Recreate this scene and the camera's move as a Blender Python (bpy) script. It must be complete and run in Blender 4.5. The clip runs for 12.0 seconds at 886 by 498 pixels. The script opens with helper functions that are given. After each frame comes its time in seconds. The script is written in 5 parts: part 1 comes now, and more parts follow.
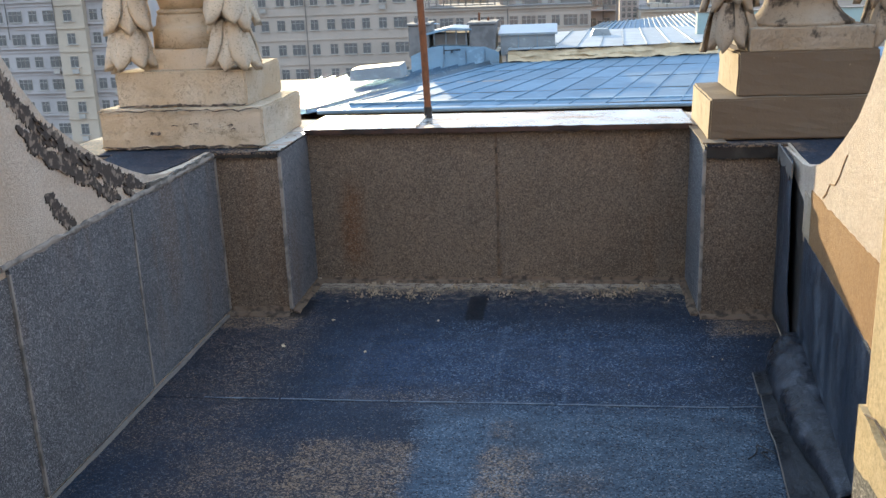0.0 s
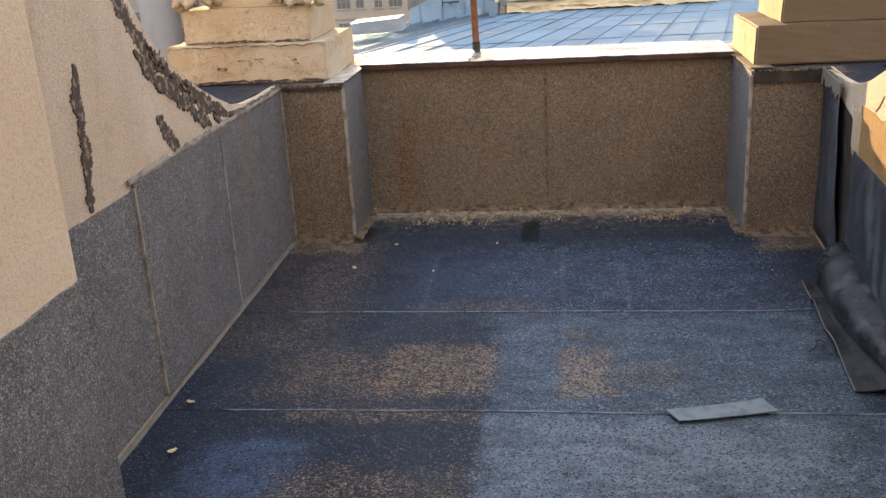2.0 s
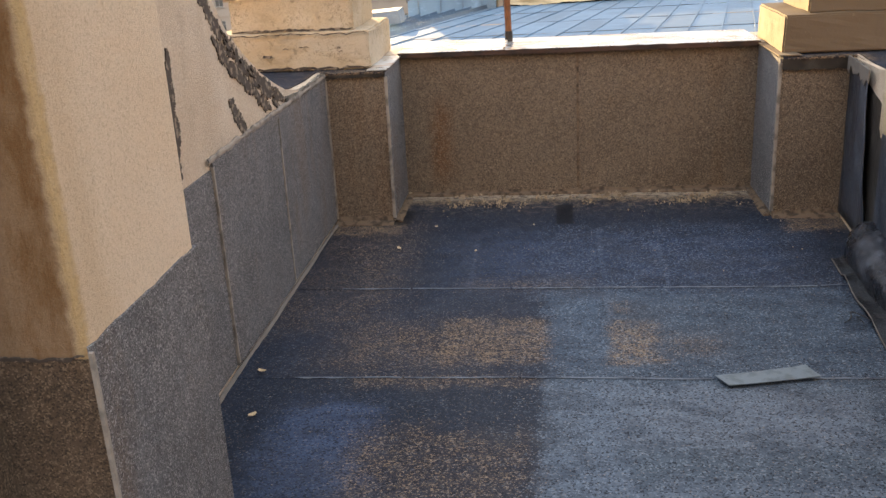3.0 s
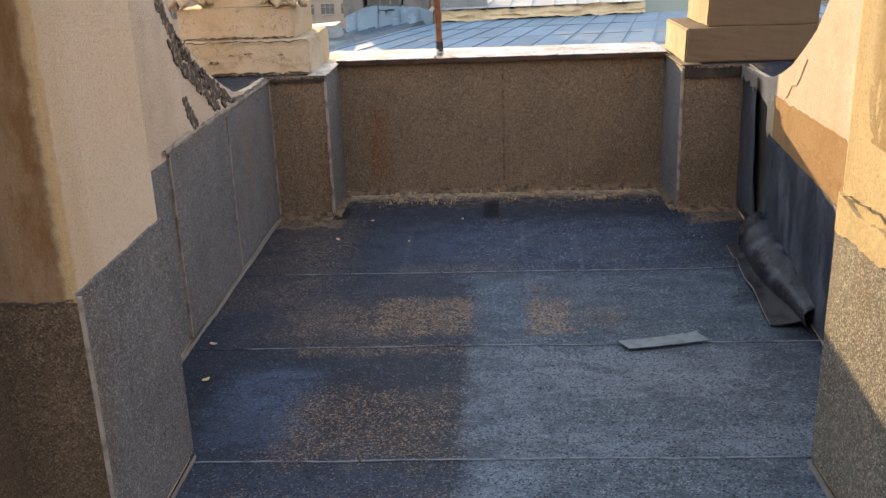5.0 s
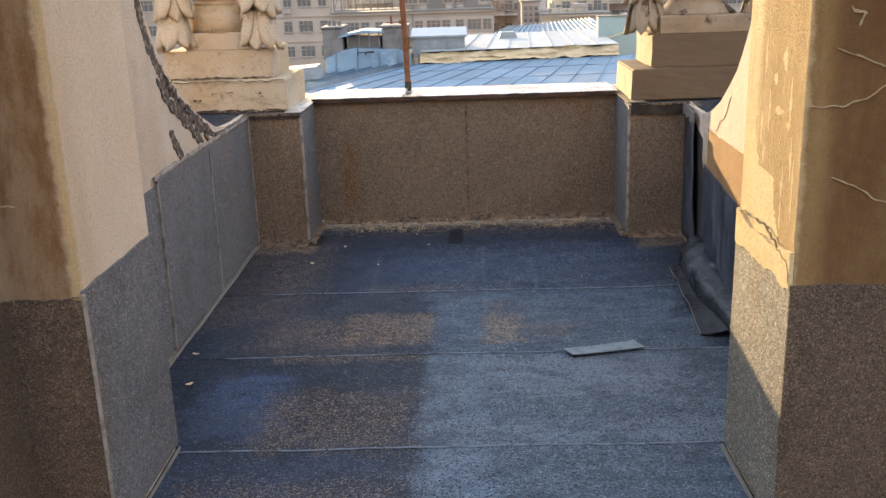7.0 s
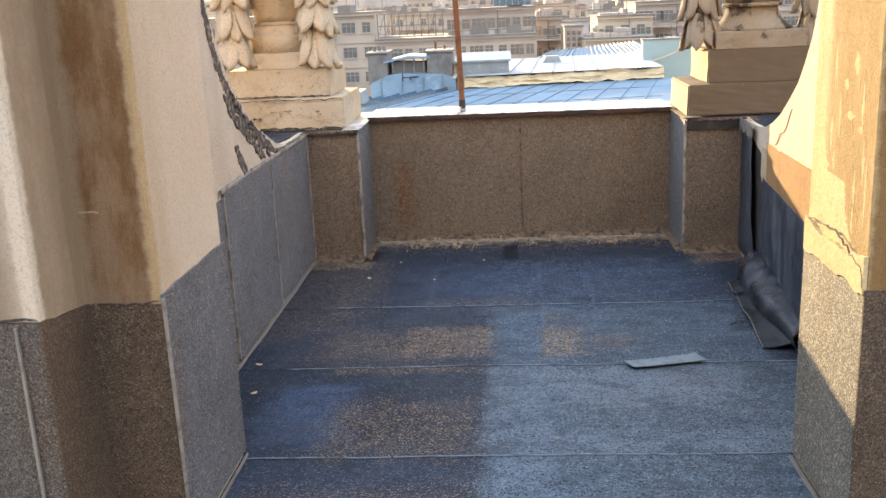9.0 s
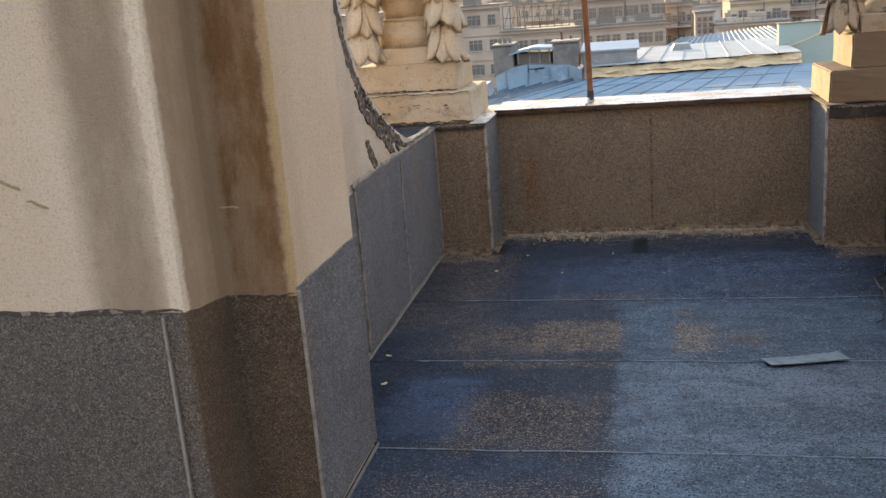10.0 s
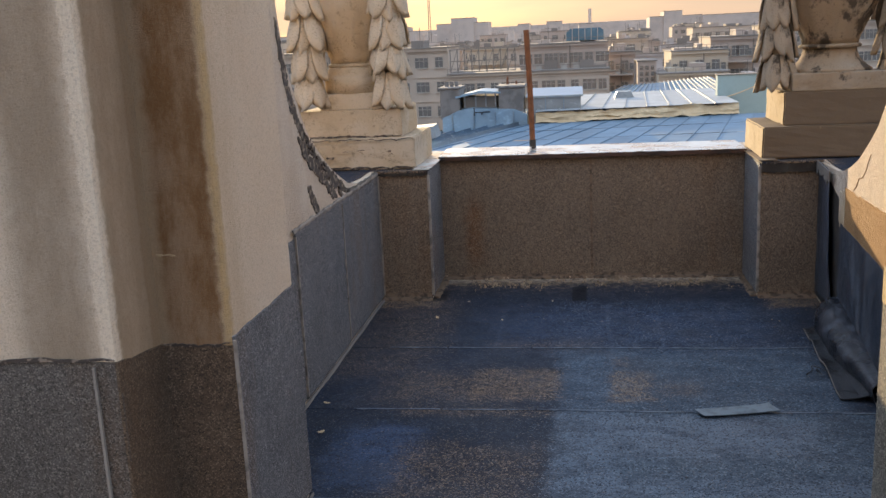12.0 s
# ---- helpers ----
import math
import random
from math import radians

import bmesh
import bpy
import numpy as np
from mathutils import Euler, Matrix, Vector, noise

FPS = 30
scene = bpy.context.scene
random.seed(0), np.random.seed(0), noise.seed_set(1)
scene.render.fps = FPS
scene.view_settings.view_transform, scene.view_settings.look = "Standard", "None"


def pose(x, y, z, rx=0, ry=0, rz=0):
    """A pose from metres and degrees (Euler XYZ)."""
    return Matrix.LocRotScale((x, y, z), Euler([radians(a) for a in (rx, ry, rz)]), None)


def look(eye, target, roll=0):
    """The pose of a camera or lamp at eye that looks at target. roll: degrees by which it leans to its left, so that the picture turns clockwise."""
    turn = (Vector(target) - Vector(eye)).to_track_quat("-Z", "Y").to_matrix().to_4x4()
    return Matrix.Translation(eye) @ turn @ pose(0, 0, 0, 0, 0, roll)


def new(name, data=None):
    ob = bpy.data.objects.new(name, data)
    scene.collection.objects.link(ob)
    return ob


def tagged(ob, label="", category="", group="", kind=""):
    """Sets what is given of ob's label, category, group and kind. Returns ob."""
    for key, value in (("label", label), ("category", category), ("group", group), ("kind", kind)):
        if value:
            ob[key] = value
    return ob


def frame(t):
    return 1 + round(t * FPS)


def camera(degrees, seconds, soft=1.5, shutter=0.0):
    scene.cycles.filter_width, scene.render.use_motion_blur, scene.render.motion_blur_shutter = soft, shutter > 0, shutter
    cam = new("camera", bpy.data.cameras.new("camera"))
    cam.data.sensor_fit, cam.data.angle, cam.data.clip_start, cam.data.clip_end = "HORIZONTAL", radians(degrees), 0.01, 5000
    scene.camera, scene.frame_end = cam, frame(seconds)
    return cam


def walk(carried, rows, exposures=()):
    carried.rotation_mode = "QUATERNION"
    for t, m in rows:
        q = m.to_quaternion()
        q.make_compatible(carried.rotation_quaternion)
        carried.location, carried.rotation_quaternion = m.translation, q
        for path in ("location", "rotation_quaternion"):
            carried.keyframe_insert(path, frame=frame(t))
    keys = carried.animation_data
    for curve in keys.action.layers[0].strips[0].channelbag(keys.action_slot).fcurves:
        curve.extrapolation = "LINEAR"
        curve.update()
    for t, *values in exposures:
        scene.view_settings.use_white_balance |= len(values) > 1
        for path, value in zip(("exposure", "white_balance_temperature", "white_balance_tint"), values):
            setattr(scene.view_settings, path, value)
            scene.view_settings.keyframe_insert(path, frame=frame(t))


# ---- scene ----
cam = camera(50.5, 12.0)
PATH = [
    (0, (0.328, -4.674, 1.56), (0.073, -2.772, 0.997), -2.3),
    (0.5, (0.221, -4.703, 1.517), (-0.032, -2.829, 0.867), -3.1),
    (1, (0.153, -4.747, 1.497), (-0.104, -2.876, 0.84), -3.2),
    (1.5, (0.127, -4.828, 1.488), (-0.119, -2.951, 0.842), -3.1),
    (2, (0.05, -4.979, 1.498), (-0.195, -3.103, 0.847), -3.2),
    (2.5, (-0.044, -5.083, 1.516), (-0.277, -3.209, 0.855), -3.0),
    (3, (-0.161, -5.19, 1.511), (-0.391, -3.318, 0.846), -3.1),
    (3.5, (-0.218, -5.286, 1.49), (-0.374, -3.419, 0.792), -2.8),
    (3.7, (-0.212, -5.335, 1.499), (-0.343, -3.467, 0.796), -2.4),
    (5.3, (-0.094, -5.673, 1.521), (-0.19, -3.775, 0.895), -2.2),
    (5.5, (-0.099, -5.73, 1.515), (-0.196, -3.83, 0.897), -2.5),
    (6, (-0.094, -5.841, 1.524), (-0.147, -3.931, 0.934), -2.1),
    (6.5, (-0.039, -5.929, 1.529), (-0.082, -4.019, 0.936), -1.9),
    (6.7, (-0.001, -5.96, 1.552), (-0.055, -4.047, 0.97), -1.9),
    (8.5, (-0.055, -6.043, 1.52), (-0.121, -4.11, 1.012), -2.0),
    (9, (-0.08, -6.044, 1.511), (-0.227, -4.115, 1.005), -2.6),
    (9.5, (-0.118, -6.011, 1.497), (-0.46, -4.101, 1.015), -4.2),
    (10, (-0.094, -6.041, 1.515), (-0.504, -4.15, 1.009), -4.5),
    (10.5, (-0.073, -6.042, 1.52), (-0.468, -4.149, 1.011), -4.2),
    (11, (-0.077, -6.036, 1.53), (-0.383, -4.123, 1.031), -3.2),
    (11.5, (-0.077, -6.039, 1.543), (-0.371, -4.112, 1.093), -2.8),
    (12, (-0.074, -6.045, 1.551), (-0.366, -4.114, 1.12), -2.7),
]
EXPOSURES = [(0, 2.55, 5900, 6), (0.5, 2.78, 6400, 10), (1.0, 2.88, 7150, 14), (3.7, 2.80, 8000, 15), (5.5, 2.57, 7450, 14), (6.5, 2.79, 7250, 14), (8.5, 2.72, 7050, 12), (9.0, 3.14, 7150, 12), (9.5, 2.88, 7300, 10), (10.0, 2.54, 7100, 11), (10.5, 2.53, 7250, 12), (11.0, 2.55, 7000, 12), (11.5, 1.98, 6750, 13), (12, 2.20, 6650, 13)]
walk(cam, [(t, look(eye, target, roll)) for t, eye, target, roll in PATH], EXPOSURES)

# ---- world and sun ----
SUN_AZ, SUN_EL = 16.5, 7.0          # degrees left of +y, degrees up
world = bpy.data.worlds.new("sky")
scene.world = world
world.use_nodes = True
wn = world.node_tree
sky = wn.nodes.new("ShaderNodeTexSky")
sky.sky_type = "NISHITA"
sky.sun_disc = False
sky.sun_elevation = radians(SUN_EL)
sky.sun_rotation = radians(-SUN_AZ)
sky.altitude = 80
sky.air_density = 1.0
sky.dust_density = 1.0
sky.ozone_density = 1.5
bg = wn.nodes["Background"]
bg.inputs["Strength"].default_value = 0.15
# thin evening haze with soft cloud over the whole sky: warm low down, blue-grey overhead
way_in = wn.nodes.new("ShaderNodeTexCoord")
split = wn.nodes.new("ShaderNodeSeparateXYZ")
wn.links.new(way_in.outputs["Generated"], split.inputs[0])
rise = wn.nodes.new("ShaderNodeMapRange")
rise.interpolation_type = "SMOOTHSTEP"
rise.inputs["From Min"].default_value, rise.inputs["From Max"].default_value = 0.02, 0.55
wn.links.new(split.outputs["Z"], rise.inputs["Value"])
haze = wn.nodes.new("ShaderNodeMix")
haze.data_type = "RGBA"
haze.inputs["A"].default_value, haze.inputs["B"].default_value = (0.93, 0.73, 0.60, 1), (1.45, 1.85, 2.45, 1)
wn.links.new(rise.outputs[0], haze.inputs["Factor"])
puff = wn.nodes.new("ShaderNodeTexNoise")
puff.inputs["Scale"].default_value, puff.inputs["Detail"].default_value = 3.0, 6
flat = wn.nodes.new("ShaderNodeMapping")
flat.inputs["Scale"].default_value = (1, 1, 6)
wn.links.new(way_in.outputs["Generated"], flat.inputs["Vector"])
wn.links.new(flat.outputs[0], puff.inputs["Vector"])
thick = wn.nodes.new("ShaderNodeMapRange")
thick.inputs["From Min"].default_value, thick.inputs["From Max"].default_value = 0.35, 0.7
thick.inputs["To Min"].default_value, thick.inputs["To Max"].default_value = 0.965, 0.99
wn.links.new(puff.outputs["Fac"], thick.inputs["Value"])
veil = wn.nodes.new("ShaderNodeMix")
veil.data_type = "RGBA"
wn.links.new(thick.outputs[0], veil.inputs["Factor"])
wn.links.new(sky.outputs[0], veil.inputs["A"])
wn.links.new(haze.outputs["Result"], veil.inputs["B"])
wn.links.new(veil.outputs["Result"], bg.inputs["Color"])
sun = new("sun", bpy.data.lights.new("sun", "SUN"))
sun.data.energy, sun.data.angle, sun.data.color = 1.75, radians(0.5), (1.0, 0.77, 0.45)
a, e = radians(SUN_AZ), radians(SUN_EL)
sun_way = Vector((-math.sin(a) * math.cos(e), math.cos(a) * math.cos(e), math.sin(e)))
sun.matrix_world = look(sun_way * 60, (0, 0, 0))


# ---- materials ----
class Mat:
    """A small builder of node materials in object coordinates."""

    def __init__(self, name, rough=0.8, metal=0.0, spec=0.5):
        self.m = bpy.data.materials.new(name)
        self.m.use_nodes = True
        self.t = self.m.node_tree
        self.b = self.t.nodes["Principled BSDF"]
        self.b.inputs["Roughness"].default_value = rough
        self.b.inputs["Metallic"].default_value = metal
        self.b.inputs["Specular IOR Level"].default_value = spec
        self.co = self.n("ShaderNodeTexCoord").outputs["Object"]
        self.col = None
        self.bump = None

    def n(self, kind):
        return self.t.nodes.new(kind)

    def link(self, a, b):
        self.t.links.new(a, b)

    def value(self, v, sock):
        if hasattr(v, "is_output"):
            self.link(v, sock)
        else:
            sock.default_value = v

    def noise(self, scale, detail=4, rough=0.55, stretch=(1, 1, 1), offset=(0, 0, 0)):
        mp = self.n("ShaderNodeMapping")
        mp.inputs["Scale"].default_value = stretch
        mp.inputs["Location"].default_value = offset
        self.link(self.co, mp.inputs["Vector"])
        tx = self.n("ShaderNodeTexNoise")
        tx.inputs["Scale"].default_value = scale
        tx.inputs["Detail"].default_value = detail
        tx.inputs["Roughness"].default_value = rough
        self.link(mp.outputs[0], tx.inputs["Vector"])
        return tx.outputs["Fac"]

    def granules(self, scale):
        """A random number for every mineral granule of about 1 / scale metres."""
        tx = self.n("ShaderNodeTexVoronoi")
        tx.inputs["Scale"].default_value = scale
        self.link(self.co, tx.inputs["Vector"])
        s = self.n("ShaderNodeSeparateColor")
        self.link(tx.outputs["Color"], s.inputs[0])
        return s.outputs[0]

    def ramp(self, v, lo, hi, a=0.0, b=1.0):
        r = self.n("ShaderNodeMapRange")
        r.interpolation_type = "SMOOTHSTEP"
        self.link(v, r.inputs["Value"])
        for key, x in (("From Min", lo), ("From Max", hi), ("To Min", a), ("To Max", b)):
            r.inputs[key].default_value = x
        return r.outputs[0]

    def math(self, op, a, b=0.0):
        m = self.n("ShaderNodeMath")
        m.operation = op
        self.value(a, m.inputs[0])
        self.value(b, m.inputs[1])
        return m.outputs[0]

    def base(self, rgb):
        c = self.n("ShaderNodeRGB")
        c.outputs[0].default_value = (*rgb, 1)
        self.col = c.outputs[0]
        return self

    def mix(self, fac, rgb, mode="MIX"):
        x = self.n("ShaderNodeMix")
        x.data_type, x.blend_type = "RGBA", mode
        self.value(fac, x.inputs["Factor"])
        self.link(self.col, x.inputs["A"])
        if hasattr(rgb, "is_output"):
            self.link(rgb, x.inputs["B"])
        else:
            x.inputs["B"].default_value = (*rgb, 1)
        self.col = x.outputs["Result"]
        return self

    def relief(self, v, depth, strength=1.0):
        b = self.n("ShaderNodeBump")
        b.inputs["Distance"].default_value = depth
        b.inputs["Strength"].default_value = strength
        self.link(v, b.inputs["Height"])
        if self.bump is not None:
            self.link(self.bump, b.inputs["Normal"])
        self.bump = b.outputs[0]
        return self

    def rough(self, v):
        self.link(v, self.b.inputs["Roughness"])
        return self

    def axis(self, k):
        s = self.n("ShaderNodeSeparateXYZ")
        self.link(self.co, s.inputs[0])
        return s.outputs[k]

    def island(self):
        return self.n("ShaderNodeNewGeometry").outputs["Random Per Island"]

    def each(self):
        return self.n("ShaderNodeObjectInfo").outputs["Random"]

    def rect(self, x0, x1, y0, y1, soft=0.05, wobble=0.05, scale=7):
        """1 inside an uneven rectangle of the floor, 0 outside."""
        w = self.math("MULTIPLY", self.math("SUBTRACT", self.noise(scale, 3), 0.5), wobble * 2)
        x = self.math("ADD", self.axis(0), w)
        y = self.math("ADD", self.axis(1), w)
        out = self.ramp(x, x0 - soft, x0 + soft)
        out = self.math("MULTIPLY", out, self.ramp(x, x1 - soft, x1 + soft, 1, 0))
        out = self.math("MULTIPLY", out, self.ramp(y, y0 - soft, y0 + soft))
        return self.math("MULTIPLY", out, self.ramp(y, y1 - soft, y1 + soft, 1, 0))

    def done(self):
        self.link(self.col, self.b.inputs["Base Color"])
        if self.bump is not None:
            self.link(self.bump, self.b.inputs["Normal"])
        return self.m


def make_membrane(name, rgb, dust, rough=0.75, rust=None):
    m = Mat(name, rough, spec=0.4).base(rgb)
    grit = m.granules(300)
    clump = m.noise(42, 5, 0.8)
    soil = m.noise(2.6, 6, 0.65)
    m.mix(m.ramp(clump, 0.45, 0.62, 0, 0.3), [0.6 * a + 0.4 * b for a, b in zip(rgb, dust)])
    m.mix(m.ramp(soil, 0.42, 0.72, 0, 0.55), [c * 0.5 for c in rgb])
    m.mix(m.ramp(m.noise(1.4, 6, 0.6, (3, 3, 0.7), (4, 1, 0)), 0.52, 0.70, 0, 0.45), (0.15, 0.085, 0.042))
    if rust:
        x, half, z0, z1 = rust
        wave = m.math("MULTIPLY", m.math("SUBTRACT", m.noise(7, 5, 0.7), 0.5), 0.12)
        across = m.ramp(m.math("ABSOLUTE", m.math("ADD", m.math("SUBTRACT", m.axis(0), x), wave)), 0.0, half, 1, 0)
        along = m.math("MULTIPLY", m.ramp(m.axis(2), z0, z0 + 0.15), m.ramp(m.axis(2), z1 - 0.2, z1, 1, 0))
        m.mix(m.math("MULTIPLY", m.math("MULTIPLY", across, along), 0.75), (0.17, 0.075, 0.026))
    m.mix(m.math("MULTIPLY", m.ramp(grit, 0.70, 0.94, 0, 0.66), m.ramp(clump, 0.34, 0.56, 0.45, 1.0)), dust)
    m.mix(m.ramp(grit, 0.34, 0.10, 0, 0.75), [c * 0.28 for c in rgb])
    m.relief(grit, 0.0022, 0.7).relief(clump, 0.004, 0.5).relief(m.noise(7, 3), 0.012, 0.3)
    return m.done()


MEMBRANE = make_membrane("mineral_membrane", (0.118, 0.118, 0.124), (0.42, 0.41, 0.405))
MEMBRANE_BROWN = make_membrane("mineral_membrane_brown", (0.160, 0.117, 0.083), (0.44, 0.345, 0.25))
# pier feet: brown darkened both for dirt and for the shade there
PIER_SHEET = make_membrane("dirty_shaded_membrane", (0.098, 0.066, 0.043), (0.26, 0.19, 0.125))


# east pier's sunny side: paler copy with the sunlight put into its colour
MEMBRANE_SUNNY = make_membrane("sunlit_mineral_membrane", (0.150, 0.138, 0.116), (0.62, 0.56, 0.44))
PARAPET_SHEET = make_membrane("rust_stained_parapet_membrane", (0.164, 0.120, 0.084), (0.43, 0.335, 0.24), rust=(-0.77, 0.10, 0.04, 0.62))
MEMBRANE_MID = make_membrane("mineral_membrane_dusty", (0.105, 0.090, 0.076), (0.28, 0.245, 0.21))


def make_bare(name, rgb, pale, rough):
    """Bare bitumen: scuffed, smeared and spotted where the mineral has gone."""
    m = Mat(name, rough, spec=0.3).base(rgb)
    grain = m.noise(130, 4, 0.85)
    smear = m.noise(5, 7, 0.75, (1, 1, 0.45), (3, 1, 0))
    m.mix(m.ramp(smear, 0.47, 0.64, 0, 0.75), [0.45 * a + 0.55 * b for a, b in zip(rgb, pale)])
    m.mix(m.math("MULTIPLY", m.ramp(grain, 0.54, 0.60), m.ramp(smear, 0.40, 0.62, 0.1, 0.8)), pale)
    m.mix(m.ramp(m.noise(26, 5, 0.8), 0.58, 0.66, 0, 0.7), [c * 0.3 for c in rgb])
    m.rough(m.ramp(smear, 0.35, 0.65, rough - 0.1, rough + 0.25))
    m.relief(m.noise(7, 5, 0.65), 0.03, 0.5).relief(grain, 0.002, 0.8)
    return m.done()


MEMBRANE_BLACK = make_bare("bare_black_membrane", (0.026, 0.034, 0.050), (0.17, 0.19, 0.225), 0.42)


def make_floor():
    m = Mat("floor_membrane", 0.6, spec=0.18).base((0.012, 0.019, 0.034))
    grit = m.granules(190)
    fleck = m.noise(75, 4, 0.9, (1, 1.7, 1))
    streak = m.noise(5, 6, 0.75, (1.0, 1.9, 1))
    brush = m.noise(13, 6, 0.8, (0.9, 1.5, 1), (2, 7, 0))
    patchy = m.noise(2.2, 6, 0.65)
    # rubbed pale bays, each brushed along its width
    for box_, colour, k, soft, wob in (((-0.19, 1.10, -6.0, -2.28), (0.076, 0.106, 0.138), 0.95, 0.04, 0.06), ((-0.18, 1.02, -2.30, -1.46), (0.062, 0.092, 0.128), 0.9, 0.08, 0.08),
                                       ((-0.6, 0.95, -1.46, -0.72), (0.026, 0.044, 0.084), 0.85, 0.22, 0.15), ((-1.05, -0.72, -3.02, -2.46), (0.046, 0.074, 0.138), 0.85, 0.08, 0.10),
                                       ((-1.15, -0.25, -3.9, -3.12), (0.034, 0.048, 0.078), 0.7, 0.15, 0.12), ((-1.2, -0.2, -2.28, -1.46), (0.022, 0.030, 0.050), 0.6, 0.1, 0.1),
                                       ((-0.19, 0.05, -4.2, -2.30), (0.120, 0.160, 0.215), 0.55, 0.05, 0.09), ((0.05, 0.80, -2.72, -2.34), (0.150, 0.185, 0.235), 0.55, 0.10, 0.16),
                                       ((0.0, 1.0, -3.10, -2.90), (0.130, 0.165, 0.215), 0.5, 0.06, 0.1), ((-0.19, 0.05, -2.28, -1.5), (0.070, 0.104, 0.152), 0.35, 0.03, 0.06)):
        m.mix(m.math("MULTIPLY", m.math("MULTIPLY", m.rect(*box_, soft, wob), k), m.ramp(streak, 0.30, 0.62, 0.32, 1.0)), colour)
    # scuffed lines where the sheets were walked along
    for x, y0, y1 in ((0.055, -2.1, -0.7), (-0.53, -1.5, -0.8), (0.32, -1.7, -0.9)):
        m.mix(m.math("MULTIPLY", m.rect(x, x + 0.022, y0, y1, 0.014, 0.015), m.ramp(brush, 0.44, 0.56, 0, 0.3)), (0.13, 0.17, 0.235))
    cover = None
    for box_, k, soft, wob in (((-0.60, -0.18, -2.18, -1.77), 0.80, 0.04, 0.06), ((-1.00, -0.35, -2.22, -1.80), 0.58, 0.16, 0.14), ((0.045, 0.235, -2.18, -1.79), 0.85, 0.035, 0.06), ((0.24, 0.45, -2.10, -1.92), 0.55, 0.07, 0.08),
                               ((-0.85, -0.2, -2.35, -2.26), 0.60, 0.04, 0.06), ((-0.80, -0.22, -3.13, -2.62), 0.50, 0.08, 0.14), ((-1.32, -0.80, -1.9, -0.45), 0.42, 0.14, 0.14), ((-0.55, 0.0, -1.48, -1.34), 0.36, 0.08, 0.06),
                               ((0.07, 0.15, -1.74, -1.60), 0.55, 0.04, 0.04), ((-1.0, -0.2, -3.9, -3.3), 0.42, 0.1, 0.12), ((-1.0, 1.0, -0.20, 0.1), 0.85, 0.05, 0.08),
                               ((-1.34, -0.90, -0.72, -0.45), 0.98, 0.05, 0.08), ((0.98, 1.34, -0.74, -0.45), 0.92, 0.05, 0.08)):
        one = m.math("MULTIPLY", m.rect(*box_, soft, wob, 9), k)
        cover = one if cover is None else m.math("MAXIMUM", cover, one)
    cover = m.math("MULTIPLY", cover, m.ramp(brush, 0.36, 0.60, 0.45, 1.15))
    m.mix(m.math("MULTIPLY", cover, 0.55), (0.082, 0.056, 0.040))
    loose = m.math("ADD", m.math("MULTIPLY", fleck, 0.7), m.math("MULTIPLY", grit, 0.12))
    m.mix(m.ramp(m.math("ADD", loose, m.math("MULTIPLY", cover, 0.115)), 0.488, 0.555, 0, 0.82), (0.275, 0.188, 0.115))
    m.mix(m.ramp(patchy, 0.5, 0.72, 0, 0.6), (0.010, 0.014, 0.025))
    pale = m.ramp(m.rect(-0.24, 1.06, -6.0, -0.6, 0.12, 0.1), 0, 1, 0.14, 0.42)
    m.mix(m.math("MULTIPLY", m.math("MULTIPLY", m.ramp(grit, 0.76, 0.95), pale), m.ramp(streak, 0.36, 0.58, 0.35, 1)), (0.24, 0.30, 0.37))
    m.mix(m.ramp(grit, 0.30, 0.06, 0, 0.8), (0.005, 0.007, 0.012))
    # pale dust washed against the parapet, and a small dark patch
    m.mix(m.math("MULTIPLY", m.ramp(m.axis(1), -0.52, -0.06), m.ramp(m.noise(24, 6, 0.8), 0.50, 0.60, 0, 0.75)), (0.30, 0.235, 0.165))
    m.mix(m.math("MULTIPLY", m.ramp(m.axis(1), -0.19, -0.06), m.ramp(m.noise(34, 6, 0.8, (0.6, 1.3, 1), (3, 1, 0)), 0.43, 0.55, 0, 0.85)), (0.42, 0.35, 0.265))
    m.mix(m.math("MULTIPLY", m.rect(-0.135, -0.048, -0.575, -0.24, 0.008, 0.008), 0.9), (0.006, 0.007, 0.010))
    m.mix(m.math("MULTIPLY", m.rect(-0.99, -0.90, -0.56, -0.30, 0.02, 0.03), 0.85), (0.008, 0.009, 0.012))
    m.rough(m.ramp(patchy, 0.35, 0.7, 0.75, 0.5))
    m.relief(grit, 0.002, 0.6).relief(m.noise(5, 3), 0.010, 0.25)
    return m.done()


FLOOR = make_floor()


def make_stucco(name, rgb, pale, stain, stain_amount=0.6, grain_depth=0.010):
    m = Mat(name, 0.92, spec=0.2).base(rgb)
    grain = m.noise(100, 4, 0.85)
    m.mix(m.ramp(m.noise(1.6, 5), 0.4, 0.7, 0, 0.6), pale)
    m.mix(m.ramp(m.noise(1.3, 7, 0.68, (2.6, 2.6, 0.45), (3, 0, 2)), 0.48, 0.70, 0, stain_amount), stain)
    m.mix(m.ramp(m.noise(7, 6, 0.75), 0.50, 0.70, 0, 0.35), [c * 0.72 for c in stain])
    m.mix(m.ramp(grain, 0.515, 0.60, 0, 0.45), [c * 0.6 for c in rgb])
    m.mix(m.ramp(grain, 0.47, 0.38, 0, 0.35), [min(0.8, c * 1.25) for c in pale])
    m.mix(m.ramp(m.noise(24, 5, 0.7), 0.62, 0.75, 0, 0.4), [c * 0.55 for c in stain])
    m.relief(m.noise(11, 4), 0.012, 0.4).relief(grain, grain_depth, 0.9)
    return m.done()


